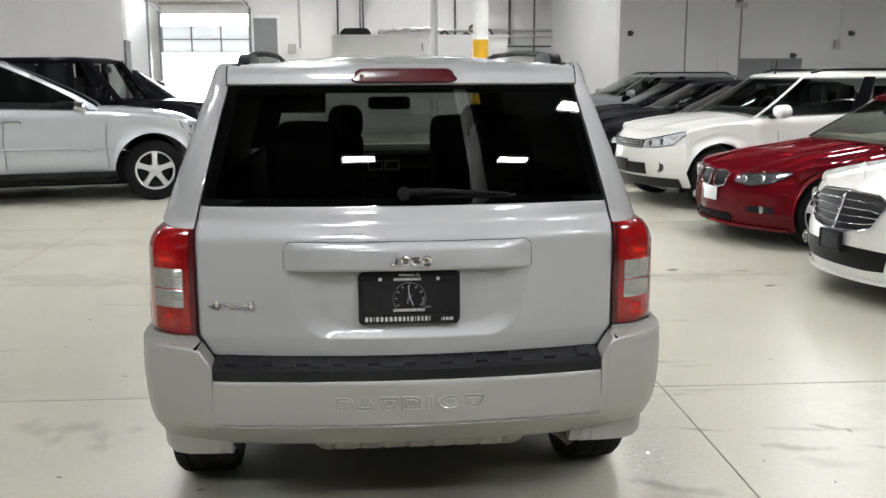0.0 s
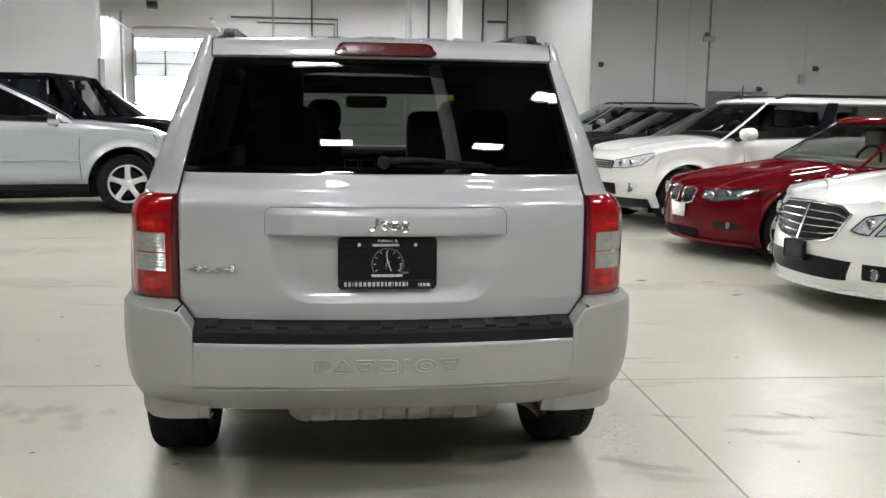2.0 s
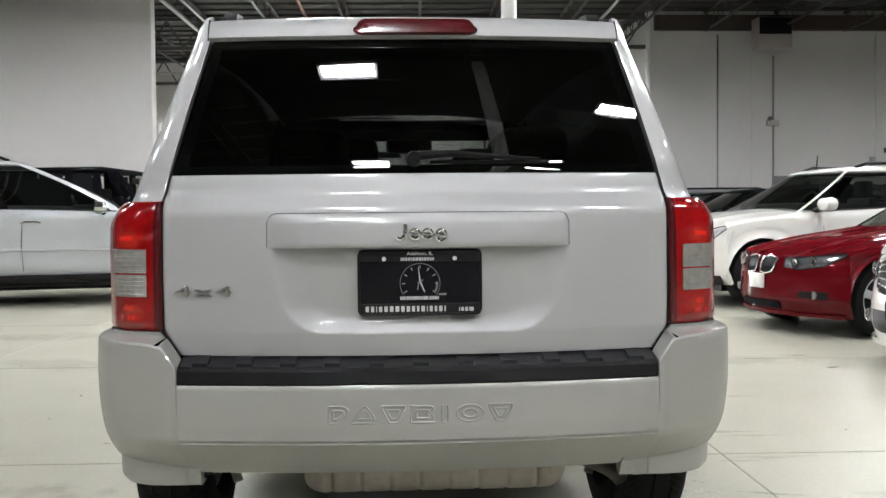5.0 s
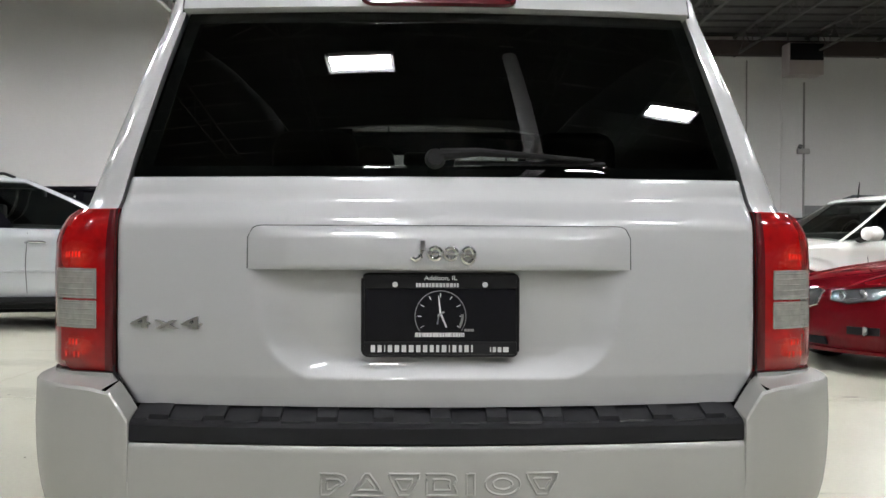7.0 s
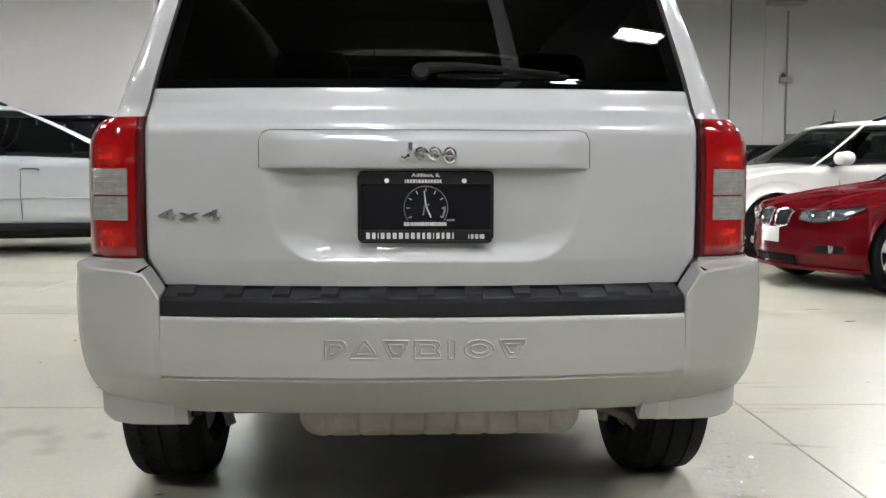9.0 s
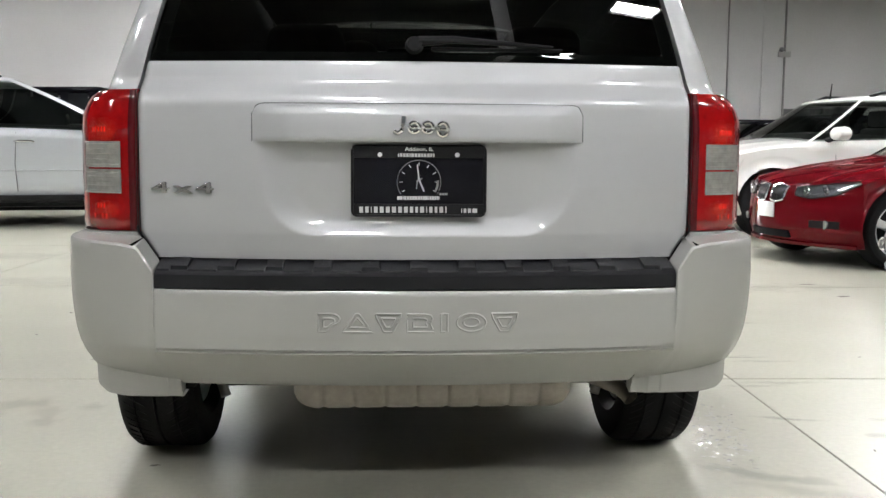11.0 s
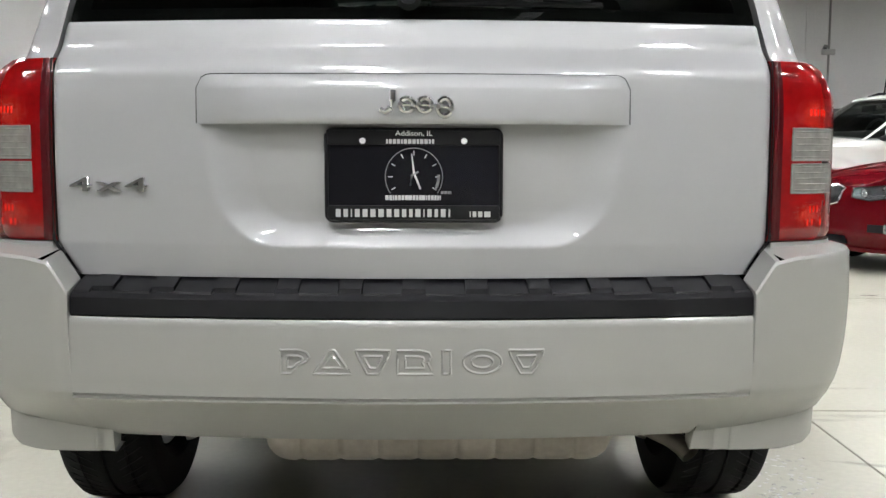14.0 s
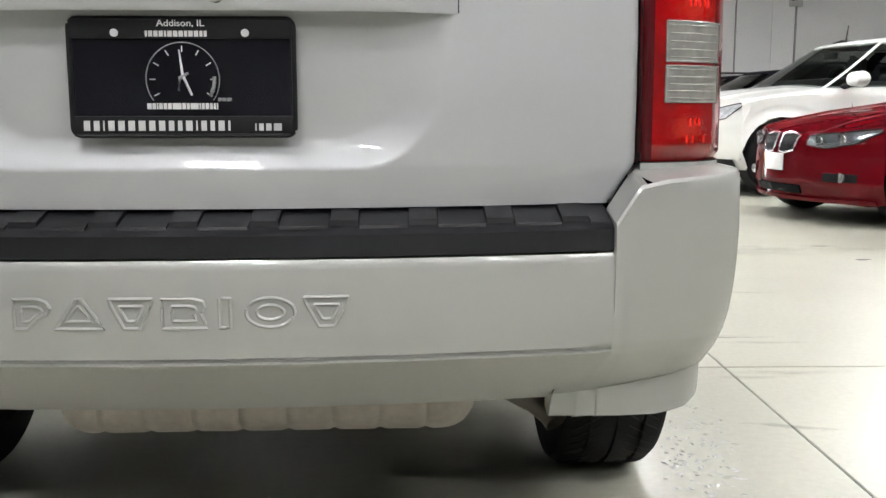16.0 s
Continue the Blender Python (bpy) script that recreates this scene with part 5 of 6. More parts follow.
# roof, with ribs and rails
def roof_z(y, x):
    return lerp([(0.22, 1.606), (0.5, 1.636), (1.2, 1.655), (2.0, 1.65), (2.6, 1.61)], y) - 0.055 * (abs(x) / 0.6) ** 3


roof_rows = []
for k in range(28):
    y = 0.235 + k * 0.09
    row = []
    for i in range(61):
        x = 0.625 * (-1 + 2 * i / 60)
        rib = 0.006 * max(0.0, math.cos((abs(x) % 0.2 - 0.1) / 0.2 * 2 * math.pi)) if abs(x) < 0.5 and y > 0.32 else 0.0
        row.append((x, y + 0.10 * (x / 0.6) ** 2 * max(0, 1 - k / 10), roof_z(y, x) - rib))
    roof_rows.append(row)
part("roof", thicken(loft(roof_rows), 0.02), SILVER, suv, "silver ribbed roof panel")
for s in (-1, 1):
    rail = part("roof_rail", tube([(s * 0.518, 0.44, 1.632), (s * 0.52, 0.52, 1.640), (s * 0.522, 0.70, 1.648), (s * 0.525, 1.2, 1.660), (s * 0.525, 1.8, 1.660), (s * 0.52, 2.1, 1.642), (s * 0.518, 2.25, 1.615)], [0.009, 0.011, 0.011, 0.011, 0.011, 0.011, 0.009]), RUBBER, suv, "black roof rail")
    part("rail_foot", loft([[(s * 0.518 + dx, 0.30 + dy, 1.590 + dz) for dx, dz in ((-0.028, 0), (-0.018, h), (0.018, h), (0.028, 0))] for dy, h in ((0.0, 0.022), (0.03, 0.046), (0.10, 0.055), (0.22, 0.055), (0.30, 0.045))], caps=True), SATIN, rail)
part("antenna_base", tube([(0.27, 0.40, 1.595), (0.27, 0.41, 1.622)], [0.045, 0.02], 14), SILVER, suv)

# corner pillars and body sides
def side_x(z):
    return lerp([(0.40, 0.84), (0.55, 0.872), (0.80, 0.878), (1.02, 0.868), (1.10, 0.842), (1.17, 0.815), (1.60, 0.648), (1.63, 0.60)], z)


for s in (-1, 1):
    rows = []
    for k in range(31):
        z = 1.100 + 0.512 * k / 30
        xi = half(min(z, 1.60)) + 0.006
        yi = skin(xi, min(z, 1.60)) + 0.002
        xs = side_x(z)
        row = [(s * (xi - 0.001), yi + 0.03, z)]
        for t in range(13):
            q = t / 12
            c = (xs * 0.995, yi + 0.05)
            x = (1 - q) ** 2 * xi + 2 * q * (1 - q) * c[0] + q * q * xs
            y = (1 - q) ** 2 * yi + 2 * q * (1 - q) * c[1] + q * q * 0.75
            row.append((s * x, y, z))
        rows.append(row)
    part("corner_pillar", loft(rows), SILVER, suv, "silver corner pillar")
    part("pillar_trim", loft([[(x - s * 0.035, y + 0.012, z) for x, y, z in row] for row in rows[1:]]), CABIN, suv, "dark inner pillar trim")
    rows = []
    for k in range(25):
        z = 0.42 + 0.70 * k / 24
        row = []
        for y in [0.30 + 0.03 * j for j in range(30)] + [1.3, 2.0, 2.8, 2.95, 3.1, 3.25, 3.4, 3.55, 3.7, 3.85, 4.0, 4.15, 4.25]:
            lowest = 0.30
            for wy in (0.86, 3.50):
                if abs(y - wy) < 0.42:
                    lowest = max(lowest, 0.36 + math.sqrt(0.42 ** 2 - (y - wy) ** 2))
            zz = max(z, min(lowest, 1.05)) if z < 0.9 else z
            nose = 0.16 * max(0.0, (y - 3.7) / 0.55) ** 2
            tuck = 0.055 * max(0.0, (zz - 1.02) / 0.08) ** 2 * min(1.0, max(0.0, (0.85 - y) / 0.5))
            row.append((s * (side_x(zz) - tuck - 0.02 * max(0, (0.4 - y) / 0.1) ** 2 - nose), y, zz))
        rows.append(row)
    part("body_side", loft(rows), SILVER, suv, "silver body side with round wheel arches")
    wins = loft([[(s * (side_x(z) + 0.004), y, z) for y in (0.86 + (z - 1.15) * 0.15, 1.2, 2.2, 2.95 - (z - 1.15) * 0.9)] for z in (1.16, 1.3, 1.5, 1.57)])
    part("side_window", wins, SIDEGLASS, suv, "dark tinted side window")
    # opaque sheet added behind the side glass to stop bright reflections
    part("window_liner", loft([[(s * (side_x(z) - 0.015), y, z) for y in (0.5, 1.2, 2.2, 3.25)] for z in (1.0, 1.16, 1.3, 1.5, 1.60)]), CABIN, suv, "dark sheet added inside the side windows to block light")
    for y0, y1 in ((0.86, 0.90), (1.30, 1.38), (2.25, 2.32)):
        part("window_pillar", loft([[(s * (side_x(z) + 0.008), y, z) for y in (y0, y1)] for z in (1.15, 1.3, 1.5, 1.6)]), SATIN, suv)
    part("side_sill", loft([[(s * x, y, z) for y in (1.35, 3.05)] for x, z in ((0.80, 0.26), (0.86, 0.30), (0.868, 0.44))]), SILVER, suv)

# bonnet, windscreen and front
part("bonnet", loft([[(0.82 * u * (1 - 0.2 * max(0, (y - 3.7) / 0.55) ** 2), y, zz - 0.04 * u * u) for u in [-1 + 0.1 * i for i in range(21)]] for y, zz in ((3.1, 1.13), (3.4, 1.11), (3.8, 1.07), (4.1, 1.02), (4.25, 0.93))]), SILVER, suv, "silver bonnet")
part("front_face", loft([[(0.74 * u, 4.25 + 0.06 * (1 - u * u), z) for u in [-1 + 0.2 * i for i in range(11)]] for z in (0.93, 0.7, 0.5, 0.35)]), SILVER, suv)
def screen(q, u, off=0.0):
    return ((0.60 + 0.16 * q) * u, 2.62 + 0.58 * q + 0.06 * (1 - u * u) - off, 1.60 - 0.46 * q)


part("windscreen", loft([[screen(q, -1 + 0.2 * i) for i in range(11)] for q in (0, 0.25, 0.5, 0.75, 1)]), CLEARGLASS, suv, "clear windscreen")
part("shade_band", loft([[screen(q, -1 + 0.2 * i, 0.01) for i in range(11)] for q in (0.07, 0.18, 0.29)]), SIDEGLASS, suv, "dark tinted band along the windscreen's top")

# tail lamps that wrap round the corners
LAMP_PLAN = [(0.670, 0.062), (0.70, 0.070), (0.74, 0.083), (0.775, 0.102), (0.805, 0.130), (0.826, 0.168), (0.838, 0.215), (0.844, 0.262), (0.847, 0.31)]


def lamp_point(s, q, z, out=0.0):
    """A point of the tail lamp's surface: q runs from its inner edge to the body side."""
    i = min(int(q * 8), 7)
    f = q * 8 - i
    (xa, ya), (xb, yb) = LAMP_PLAN[i], LAMP_PLAN[i + 1]
    lean = 0.02 * max(0.0, (z - 0.95) / 0.15) ** 2
    n = Vector((yb - ya, xa - xb)).normalized()
    slope = 0.055 * max(0.0, (z - 1.02) / 0.08) ** 2 * q
    return (s * (xa + (xb - xa) * f + n.x * out - slope), ya + (yb - ya) * f + lean + n.y * out, z)


for s in (-1, 1):
    lamp = new("tail_lamp")
    lamp.parent = suv
    tagged(lamp, "red tail lamp with two clear lenses")
    rows = []
    for k in range(25):
        z = 0.762 + 0.338 * k / 24
        e = 0.008 * (max(0.0, abs(k - 12) / 12 - 0.92) / 0.08) ** 2
        rows.append([lamp_point(s, q / 24, z, -e - 0.008 * max(0, 1 - q) ** 2) for q in range(25)])
    rows.insert(0, [(x, y + 0.03, z) for x, y, z in rows[0]])
    rows.append([(x * 0.99, y + 0.04, z) for x, y, z in rows[-1]])
    part("red_lens", loft(rows), LAMPRED, lamp, "glossy red lens")
    part("lens_border", loft([[lamp_point(s, q, 0.764 + 0.334 * k / 12, 0.0008 - 0.009 * max(0, 1 - q * 24) ** 2) for q in (0.0, 0.02, 0.045, 0.075)] for k in range(13)]), LAMPDEEP, lamp, "dark border of the lens")
    part("lamp_seat", loft([[lamp_point(s, q / 12, z, 0.002 * (0.762 - z) / 0.03) for q in range(13)] for z in (0.728, 0.745, 0.7605)]), BUMPER, lamp, "silver ledge below the lens")
    part("lamp_shell", loft([[lamp_point(s, 0.0, z, -0.001), (s * 0.668, 0.10, z)] for z in (0.762, 0.9, 1.0, 1.10)]), SATIN, lamp)
    for z0, z1 in ((0.9145, 0.974), (0.853, 0.9075)):
        lens = part("clear_lens", thicken(loft([[lamp_point(s, 0.15 + 0.35 * q / 14, z0 + (z1 - z0) * k / 4, 0.0015) for q in range(15)] for k in range(5)]), 0.006), LENS, lamp, "ribbed clear lens")
        for k in range(5):
            z = z0 + (z1 - z0) * (k + 0.5) / 5
            part("lens_rib", tube([lamp_point(s, 0.17 + 0.31 * q / 8, z, 0.0008) for q in range(9)], 0.0016, 6), LENS, lens)
        part("lens_rim", tube([lamp_point(s, q, z, 0.002) for q, z in dense_line([(0.15, z0), (0.50, z0), (0.50, z1), (0.15, z1), (0.15, z0)], 6)], 0.0016, 6), LENS, lens)
    for q, z in ((0.28, 1.004), (0.31, 1.004), (0.34, 1.004), (0.37, 1.004), (0.40, 1.003), (0.30, 0.822), (0.33, 0.822), (0.36, 0.822), (0.28, 0.796), (0.32, 0.796), (0.40, 0.796)):
        a, b = lamp_point(s, q, z - 0.006, 0.0003), lamp_point(s, q, z + 0.006, 0.0003)
        part("reflector_facet", tube([a, b], 0.0018, 6), REFLECTOR, lamp)
    # the lamp's hot spots, painted on the lens as soft bright patches
    for q, z, w, h in ((0.34, 1.000, 0.20, 0.040), (0.30, 0.812, 0.16, 0.028)):
        part("painted_glow", loft([[lamp_point(s, min(1.0, max(0.0, q + w * u / 4)), z + h * v / 4, 0.0006) for u in range(-4, 5)] for v in range(-4, 5)]), GLOWSPOT, lamp, "soft bright glow painted on the red lens")

# bumper
BPLAN = [(0.0, -0.068), (0.15, -0.065), (0.3, -0.056), (0.45, -0.041), (0.55, -0.028), (0.60, -0.020), (0.6168, -0.017), (0.6172, -0.017), (0.63, -0.013), (0.645, -0.010), (0.66, -0.006), (0.70, 0.006), (0.74, 0.022), (0.78, 0.042), (0.812, 0.066), (0.836, 0.098), (0.853, 0.142), (0.862, 0.20), (0.866, 0.28), (0.868, 0.37), (0.868, 0.46)]


def bumper_top(x):
    return lerp([(0, 0.628), (0.6170, 0.628), (0.61705, 0.672), (0.655, 0.726), (0.70, 0.734), (0.9, 0.744)], abs(x))


def lip(x):
    """Where the lip before the wheel begins, on either side."""
    return 0.565 if x > 0 else 0.610


def bumper_low(x):
    return 0.376 if abs(x) < lip(x) else lerp([(0.5, 0.344), (0.76, 0.345), (0.82, 0.353), (0.85, 0.371), (0.868, 0.405)], abs(x))


INSET = [(0.376, 0.146), (0.39, 0.124), (0.41, 0.098), (0.43, 0.072), (0.45, 0.046), (0.468, 0.022), (0.478, 0.008), (0.482, 0.0025), (0.4855, -0.0005), (0.4875, 0.006), (0.491, 0.005), (0.495, 0.0), (0.53, -0.002), (0.60, 0.0), (0.66, 0.003), (0.71, 0.006), (0.745, 0.010)]
WING = [(0.376, 0.118), (0.40, 0.092), (0.43, 0.057), (0.46, 0.032), (0.489, 0.016), (0.52, 0.006), (0.56, -0.001), (0.60, -0.004), (0.66, -0.006), (0.745, -0.003)]
plan = [(-x, y) for x, y in BPLAN[:0:-1]] + BPLAN
for s in (-1, 1):
    for x in (lip(s) - 0.0004, lip(s)):
        plan.append((s * x, lerp(BPLAN[:15], x)))
plan.sort(key=lambda p: (p[0], p[1] if p[0] > 0 else -p[1]))
dense = []
for (xa, ya), (xb, yb) in zip(plan, plan[1:]):
    n = 1 if abs(xb - xa) < 0.001 else 3
    dense += [(xa + (xb - xa) * k / n, ya + (yb - ya) * k / n) for k in range(n)]
dense.append(plan[-1])
for turn in range(5):  # ease the corners of the plan
    dense = [p if abs(p[0]) < 0.65 or k in (0, len(dense) - 1) else ((dense[k - 1][0] + 2 * p[0] + dense[k + 1][0]) / 4, (dense[k - 1][1] + 2 * p[1] + dense[k + 1][1]) / 4) for k, p in enumerate(dense)]
brows = []
for i, (x, y) in enumerate(dense):
    (xa, ya), (xb, yb) = dense[max(i - 1, 0)], dense[min(i + 1, len(dense) - 1)]
    n = Vector((yb - ya, xa - xb)).normalized()  # outward
    zt, zb = bumper_top(x), bumper_low(x)
    lower = [zb + (0.478 - zb) * k / 16 for k in range(17)]
    zc = lerp([(0.5, 0.384), (0.576, 0.384), (0.75, 0.410), (0.85, 0.428), (0.87, 0.43)], abs(x))
    if abs(x) >= lip(x):  # the lip below its crease, then the valance
        lower = [zb, zb + 0.004] + [zb + 0.004 + (zc - zb - 0.004) * k / 3 for k in (1, 2, 3)] + [zc + 0.004 + (0.474 - zc) * k / 11 for k in range(12)]
    zlist = lower + [0.482, 0.4855, 0.4875, 0.491, 0.495] + [0.502 + (zt - 0.502) * k / 14 for k in range(15)]
    col = [(x - n.x * 0.16, y - n.y * 0.16, zb + 0.012)]
    # the valance blends into the wing behind the lip's inner end
    f = min(1.0, max(0.0, (abs(x) - 0.6171) * 1e4))
    side = min(1.0, max(0.0, (abs(x) - lip(x)) / 0.20))
    def valance(z):
        soft = lerp(INSET, z) if z < 0.477 or not f else 0.008 * (0.495 - z) / 0.018
        return soft * (1 - side) + lerp(WING, z) * side

    for z in zlist:
        d = lerp(INSET, z)
        if f and z > 0.4951:
            d = lerp([(0.495, 0.0), (0.56, -0.004), (0.745, -0.004)], z) * (1 - side) + lerp(WING, z) * side
        elif abs(x) >= lip(x) and z < 0.4951:
            d = valance(z) if z > zc + 0.002 else valance(zc + 0.004) + 0.004 + 0.006 * side + 0.10 * (zc - z) * (1 - 0.5 * side) + (0.008 if z < zb + 0.002 else 0.0)
        if y > 0.1:
            d *= 1 - 0.20 * min(1.0, (y - 0.1) / 0.2) if d > 0 else 1
        if y > 0.02 and d > 0:
            d *= 1 - 0.22 * min(1.0, (y - 0.02) / 0.10)
        col.append((x - n.x * d, y - n.y * d, z))
    d = lerp(WING if f else INSET, zt)
    col.append((x - n.x * (d + 0.004), y - n.y * (d + 0.004), zt + 0.0055))
    if 0.6 < abs(x) < 0.672:
        n = Vector((0.0, -1.0))
    reach = 0.085 if abs(x) > 0.672 else (0.066 if abs(x) > 0.6 else 0.03)
    col.append((x - n.x * reach, y - n.y * reach, zt + (0.022 if abs(x) > 0.672 else (0.021 if abs(x) > 0.6 else 0.0))))
    tail = reach + (0.06 if abs(x) < 0.6 else lerp([(0.645, 0.004), (0.665, 0.04), (0.69, 0.06)], abs(x)))
    col.append((x - n.x * tail, y - n.y * tail, zt + (0.0 if abs(x) < 0.6 else lerp([(0.640, -0.04), (0.655, 0.022), (0.69, 0.03)], abs(x)))))
    brows.append(col)
bumper = part("bumper", loft(brows), BUMPER, suv, "silver painted rear bumper with chamfered corners")


def plan_y(x):
    return lerp(BPLAN[:15], abs(x))


pad_rows = []
for i in range(81):
    x = 0.6165 * (-1 + 2 * i / 80)
    y = plan_y(x) + 0.011
    pad_rows.append([(x, y + 0.03, 0.630), (x, y - 0.004, 0.6345), (x, y - 0.008, 0.638), (x, y - 0.006, 0.668), (x, y + 0.002, 0.675), (x, y + 0.05, 0.690), (x, y + 0.085, 0.698), (x, y + 0.10, 0.680)])
pad = part("step_pad", loft(pad_rows, caps=True), PLASTIC, bumper, "black plastic step pad")
# raised tread blocks: wide and narrow by turns
edges = []
for k in range(-6, 6):
    c = 0.112 * k
    if abs(c) < 0.60:
        edges.append((c - 0.021, c + 0.021, 1))
    if c + 0.021 < 0.60 and c + 0.091 > -0.60:
        edges.append((max(c + 0.021, -0.612), min(c + 0.091, 0.612), 0))
for xa, xb, narrow in edges:
    g = 0.0012
    def tread(x, f, up):
        y = plan_y(x) + 0.011
        return (x, y + 0.002 + 0.082 * f, 0.6755 + 0.0225 * f + up)
    lo, hi = (0.02, 0.93) if not narrow else (0.13, 0.93)
    up = 0.004 if not narrow else 0.0085
    block = loft([[tread(x, lo - 0.02, 0.0), tread(x, lo, up), tread(x, hi, up), tread(x, hi + 0.03, 0.0)] for x in (xa + g, (xa + xb) / 2, xb - g)], caps=True)
    part("tread_block", block, PLASTIC, pad, smooth=False)

# raised marks on the bumper: seven plain shapes
BZ = 0.561


def ribbon(points, w=0.0027, d=0.0026):
    """A thin raised line along (x, z) points on the bumper's face."""
    return tube([(x, plan_y(x) - 0.002 - 0.0004, z) for x, z in points], w, 6)


def raised(outline):
    rim = outline + outline[:1]
    pts = []
    for (xa, za), (xb, zb) in zip(rim, rim[1:]):
        pts += [(xa + (xb - xa) * k / 3, za + (zb - za) * k / 3) for k in range(3)]
    return ribbon(pts + outline[:1])


ROUND = [(math.cos(radians(15 * k)), math.sin(radians(15 * k))) for k in range(24)]
FLAG = [(-1, -1), (-1, 1), (0.3, 1), (0.8, 0.8), (1, 0.4), (0.8, 0.0), (0.3, -0.25), (-0.3, -1)]
SKIRT = [(-1, -1), (-1, 1), (0.3, 1), (0.8, 0.8), (0.9, 0.4), (0.7, 0.0), (1, -1)]
PEAK = [(-1, -1), (-0.12, 1), (0.12, 1), (1, -1)]
FUNNEL = [(-1, 1), (1, 1), (0.9, 0.5), (0.35, -1), (-0.35, -1), (-0.9, 0.5)]
BAR = [(-1, -1), (-1, 1), (1, 1), (1, -1)]
for cx, w, shape in ((-0.208, 0.025, FLAG), (-0.143, 0.034, PEAK), (-0.071, 0.030, FUNNEL), (0.003, 0.031, SKIRT), (0.058, 0.0075, BAR), (0.121, 0.034, ROUND), (0.199, 0.031, FUNNEL)):
    a = raised([(cx + w * u, BZ + 0.021 * v) for u, v in shape])
    if shape is not BAR:
        join(a, raised([(cx + w * 0.55 * u, BZ + 0.0105 * v) for u, v in shape]))
    part("raised_mark", a, BUMPER, bumper)

# chrome marks on the tailgate
badge = new("maker_badge")
badge.parent = hatch
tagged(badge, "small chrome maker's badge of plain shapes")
by = skin(0, 1.02) - 0.025
part("badge_shape", tube([(-0.036, by - 0.001, 1.035), (-0.037, by - 0.001, 1.018), (-0.041, by - 0.001, 1.003), (-0.050, by - 0.001, 0.997), (-0.059, by - 0.001, 1.002)], [0.006, 0.0062, 0.0062, 0.006, 0.0054], 8), CHROME, badge, "chrome badge shape")
for cx, cz, tall in ((-0.012, 1.010, 1.0), (0.0195, 1.010, 1.0), (0.054, 1.006, 1.3)):
    part("badge_shape", tube([(x, by - 0.001, cz + (z - cz) * tall) for x, z in arc(cx, cz, 0.0115, 0, 360, 20)], 0.0056, 8), CHROME, badge, "chrome badge shape")
    part("badge_shape", tube([(cx - 0.010, by - 0.002, cz), (cx + 0.010, by - 0.002, cz)], 0.003, 6), CHROME, badge, "chrome badge shape")
lettering("4x4", 0.035, 0.0026, CHROME, "badge_lettering", hatch, Matrix.Translation((-0.555, skin(-0.555, 0.866) - 0.003, 0.866)) @ pose(0, 0, 0, 0, 0, -10.7), "chrome lettering", stretch=2.5, spacing=1.25)

# dealer's plate in its recess
plate = new("dealer_plate")
plate.parent = hatch
tagged(plate, "black dealer plate with white print in a black frame")
PY = -0.0135
part("plate_sheet", plate_shape(rounded(-0.15, 0.15, 0.812, 0.960, 0.01), PY + 0.004, PY + 0.0044), PLATEBLACK, plate)
outline = rounded(-0.1555, 0.1555, 0.8055, 0.9675, 0.012)
part("plate_frame", plate_shape(outline, PY + 0.0045, PY + 0.0095), SATIN, plate, "black plastic plate frame")
part("frame_rim", tube([(x, PY + 0.004, z) for x, z in outline + outline[:1]], 0.0035, 8), SATIN, plate)
for z0, z1 in ((0.940, 0.966), (0.808, 0.833)):
    part("frame_band", box(-0.153, 0.153, PY, PY + 0.005, z0, z1, 0.002), SATIN, plate)
part("mounting_pad", plate_shape(rounded(-0.13, 0.13, 0.83, 0.95, 0.01), PY + 0.0105, PY + 0.03), PLASTIC, plate)
for x in (-0.091, 0.089):
    part("screw", tube([(x, PY - 0.003, 0.9475), (x, PY + 0.002, 0.9475)], 0.0055, 12), ALLOY, plate, "bright plated screw")
lettering("Addison, IL", 0.0125, 0.0004, INK, "print", plate, Matrix.Translation((0, PY - 0.0008, 0.9605)), stretch=1.15)


def bars(widths, x0, z0, h, gap, y, mat):
    """A line of small plain bars in place of print."""
    x = x0
    for w in widths:
        part("print_bar", box(x, x + w, y - 0.0008, y - 0.0002, z0, z0 + h), mat, plate, smooth=False)
        x += w + gap


bars([0.003, 0.0055, 0.0055, 0.0055, 0.003, 0.006, 0.006, 0.006, 0.004, 0.006, 0.006, 0.004, 0.004], -0.049, 0.9425, 0.008, 0.0017, PY, INKDIM)
bars([0.0085, 0.0078, 0.002, 0.0085, 0.0088, 0.009, 0.0095, 0.0085, 0.0085, 0.0075, 0.006, 0.009, 0.002, 0.0075, 0.006, 0.0085, 0.003], -0.139, 0.8125, 0.0140, 0.0052, PY, INKDIM)
bars([0.002, 0.0065, 0.0075, 0.011], 0.0995, 0.8125, 0.0100, 0.0034, PY, INKDIM)
bars([0.006, 0.005, 0.002, 0.005, 0.005, 0.005, 0.005, -0.001, 0.006, 0.005, 0.004, 0.004, -0.001, 0.006, 0.002, 0.004, 0.005, 0.004, 0.003, 0.002], -0.051, 0.8425, 0.0085, 0.0012, PY + 0.004, INKDIM)
dial = [(x, PY + 0.003, z) for x, z in arc(0.0, 0.884, 0.051, 215, -35, 40)]
part("dial_ring", tube(dial, 0.0009, 6), INKGREY, plate)
part("dial_face", plate_shape(arc(0.0, 0.884, 0.0495, 205, -25, 32), PY + 0.0032, PY + 0.0038), PLATEBLACK, plate)
part("dial_band", tube([(x, PY + 0.003, z) for x, z in arc(0.0, 0.884, 0.044, 5, -32, 10)], 0.003, 6), INKGREY, plate)
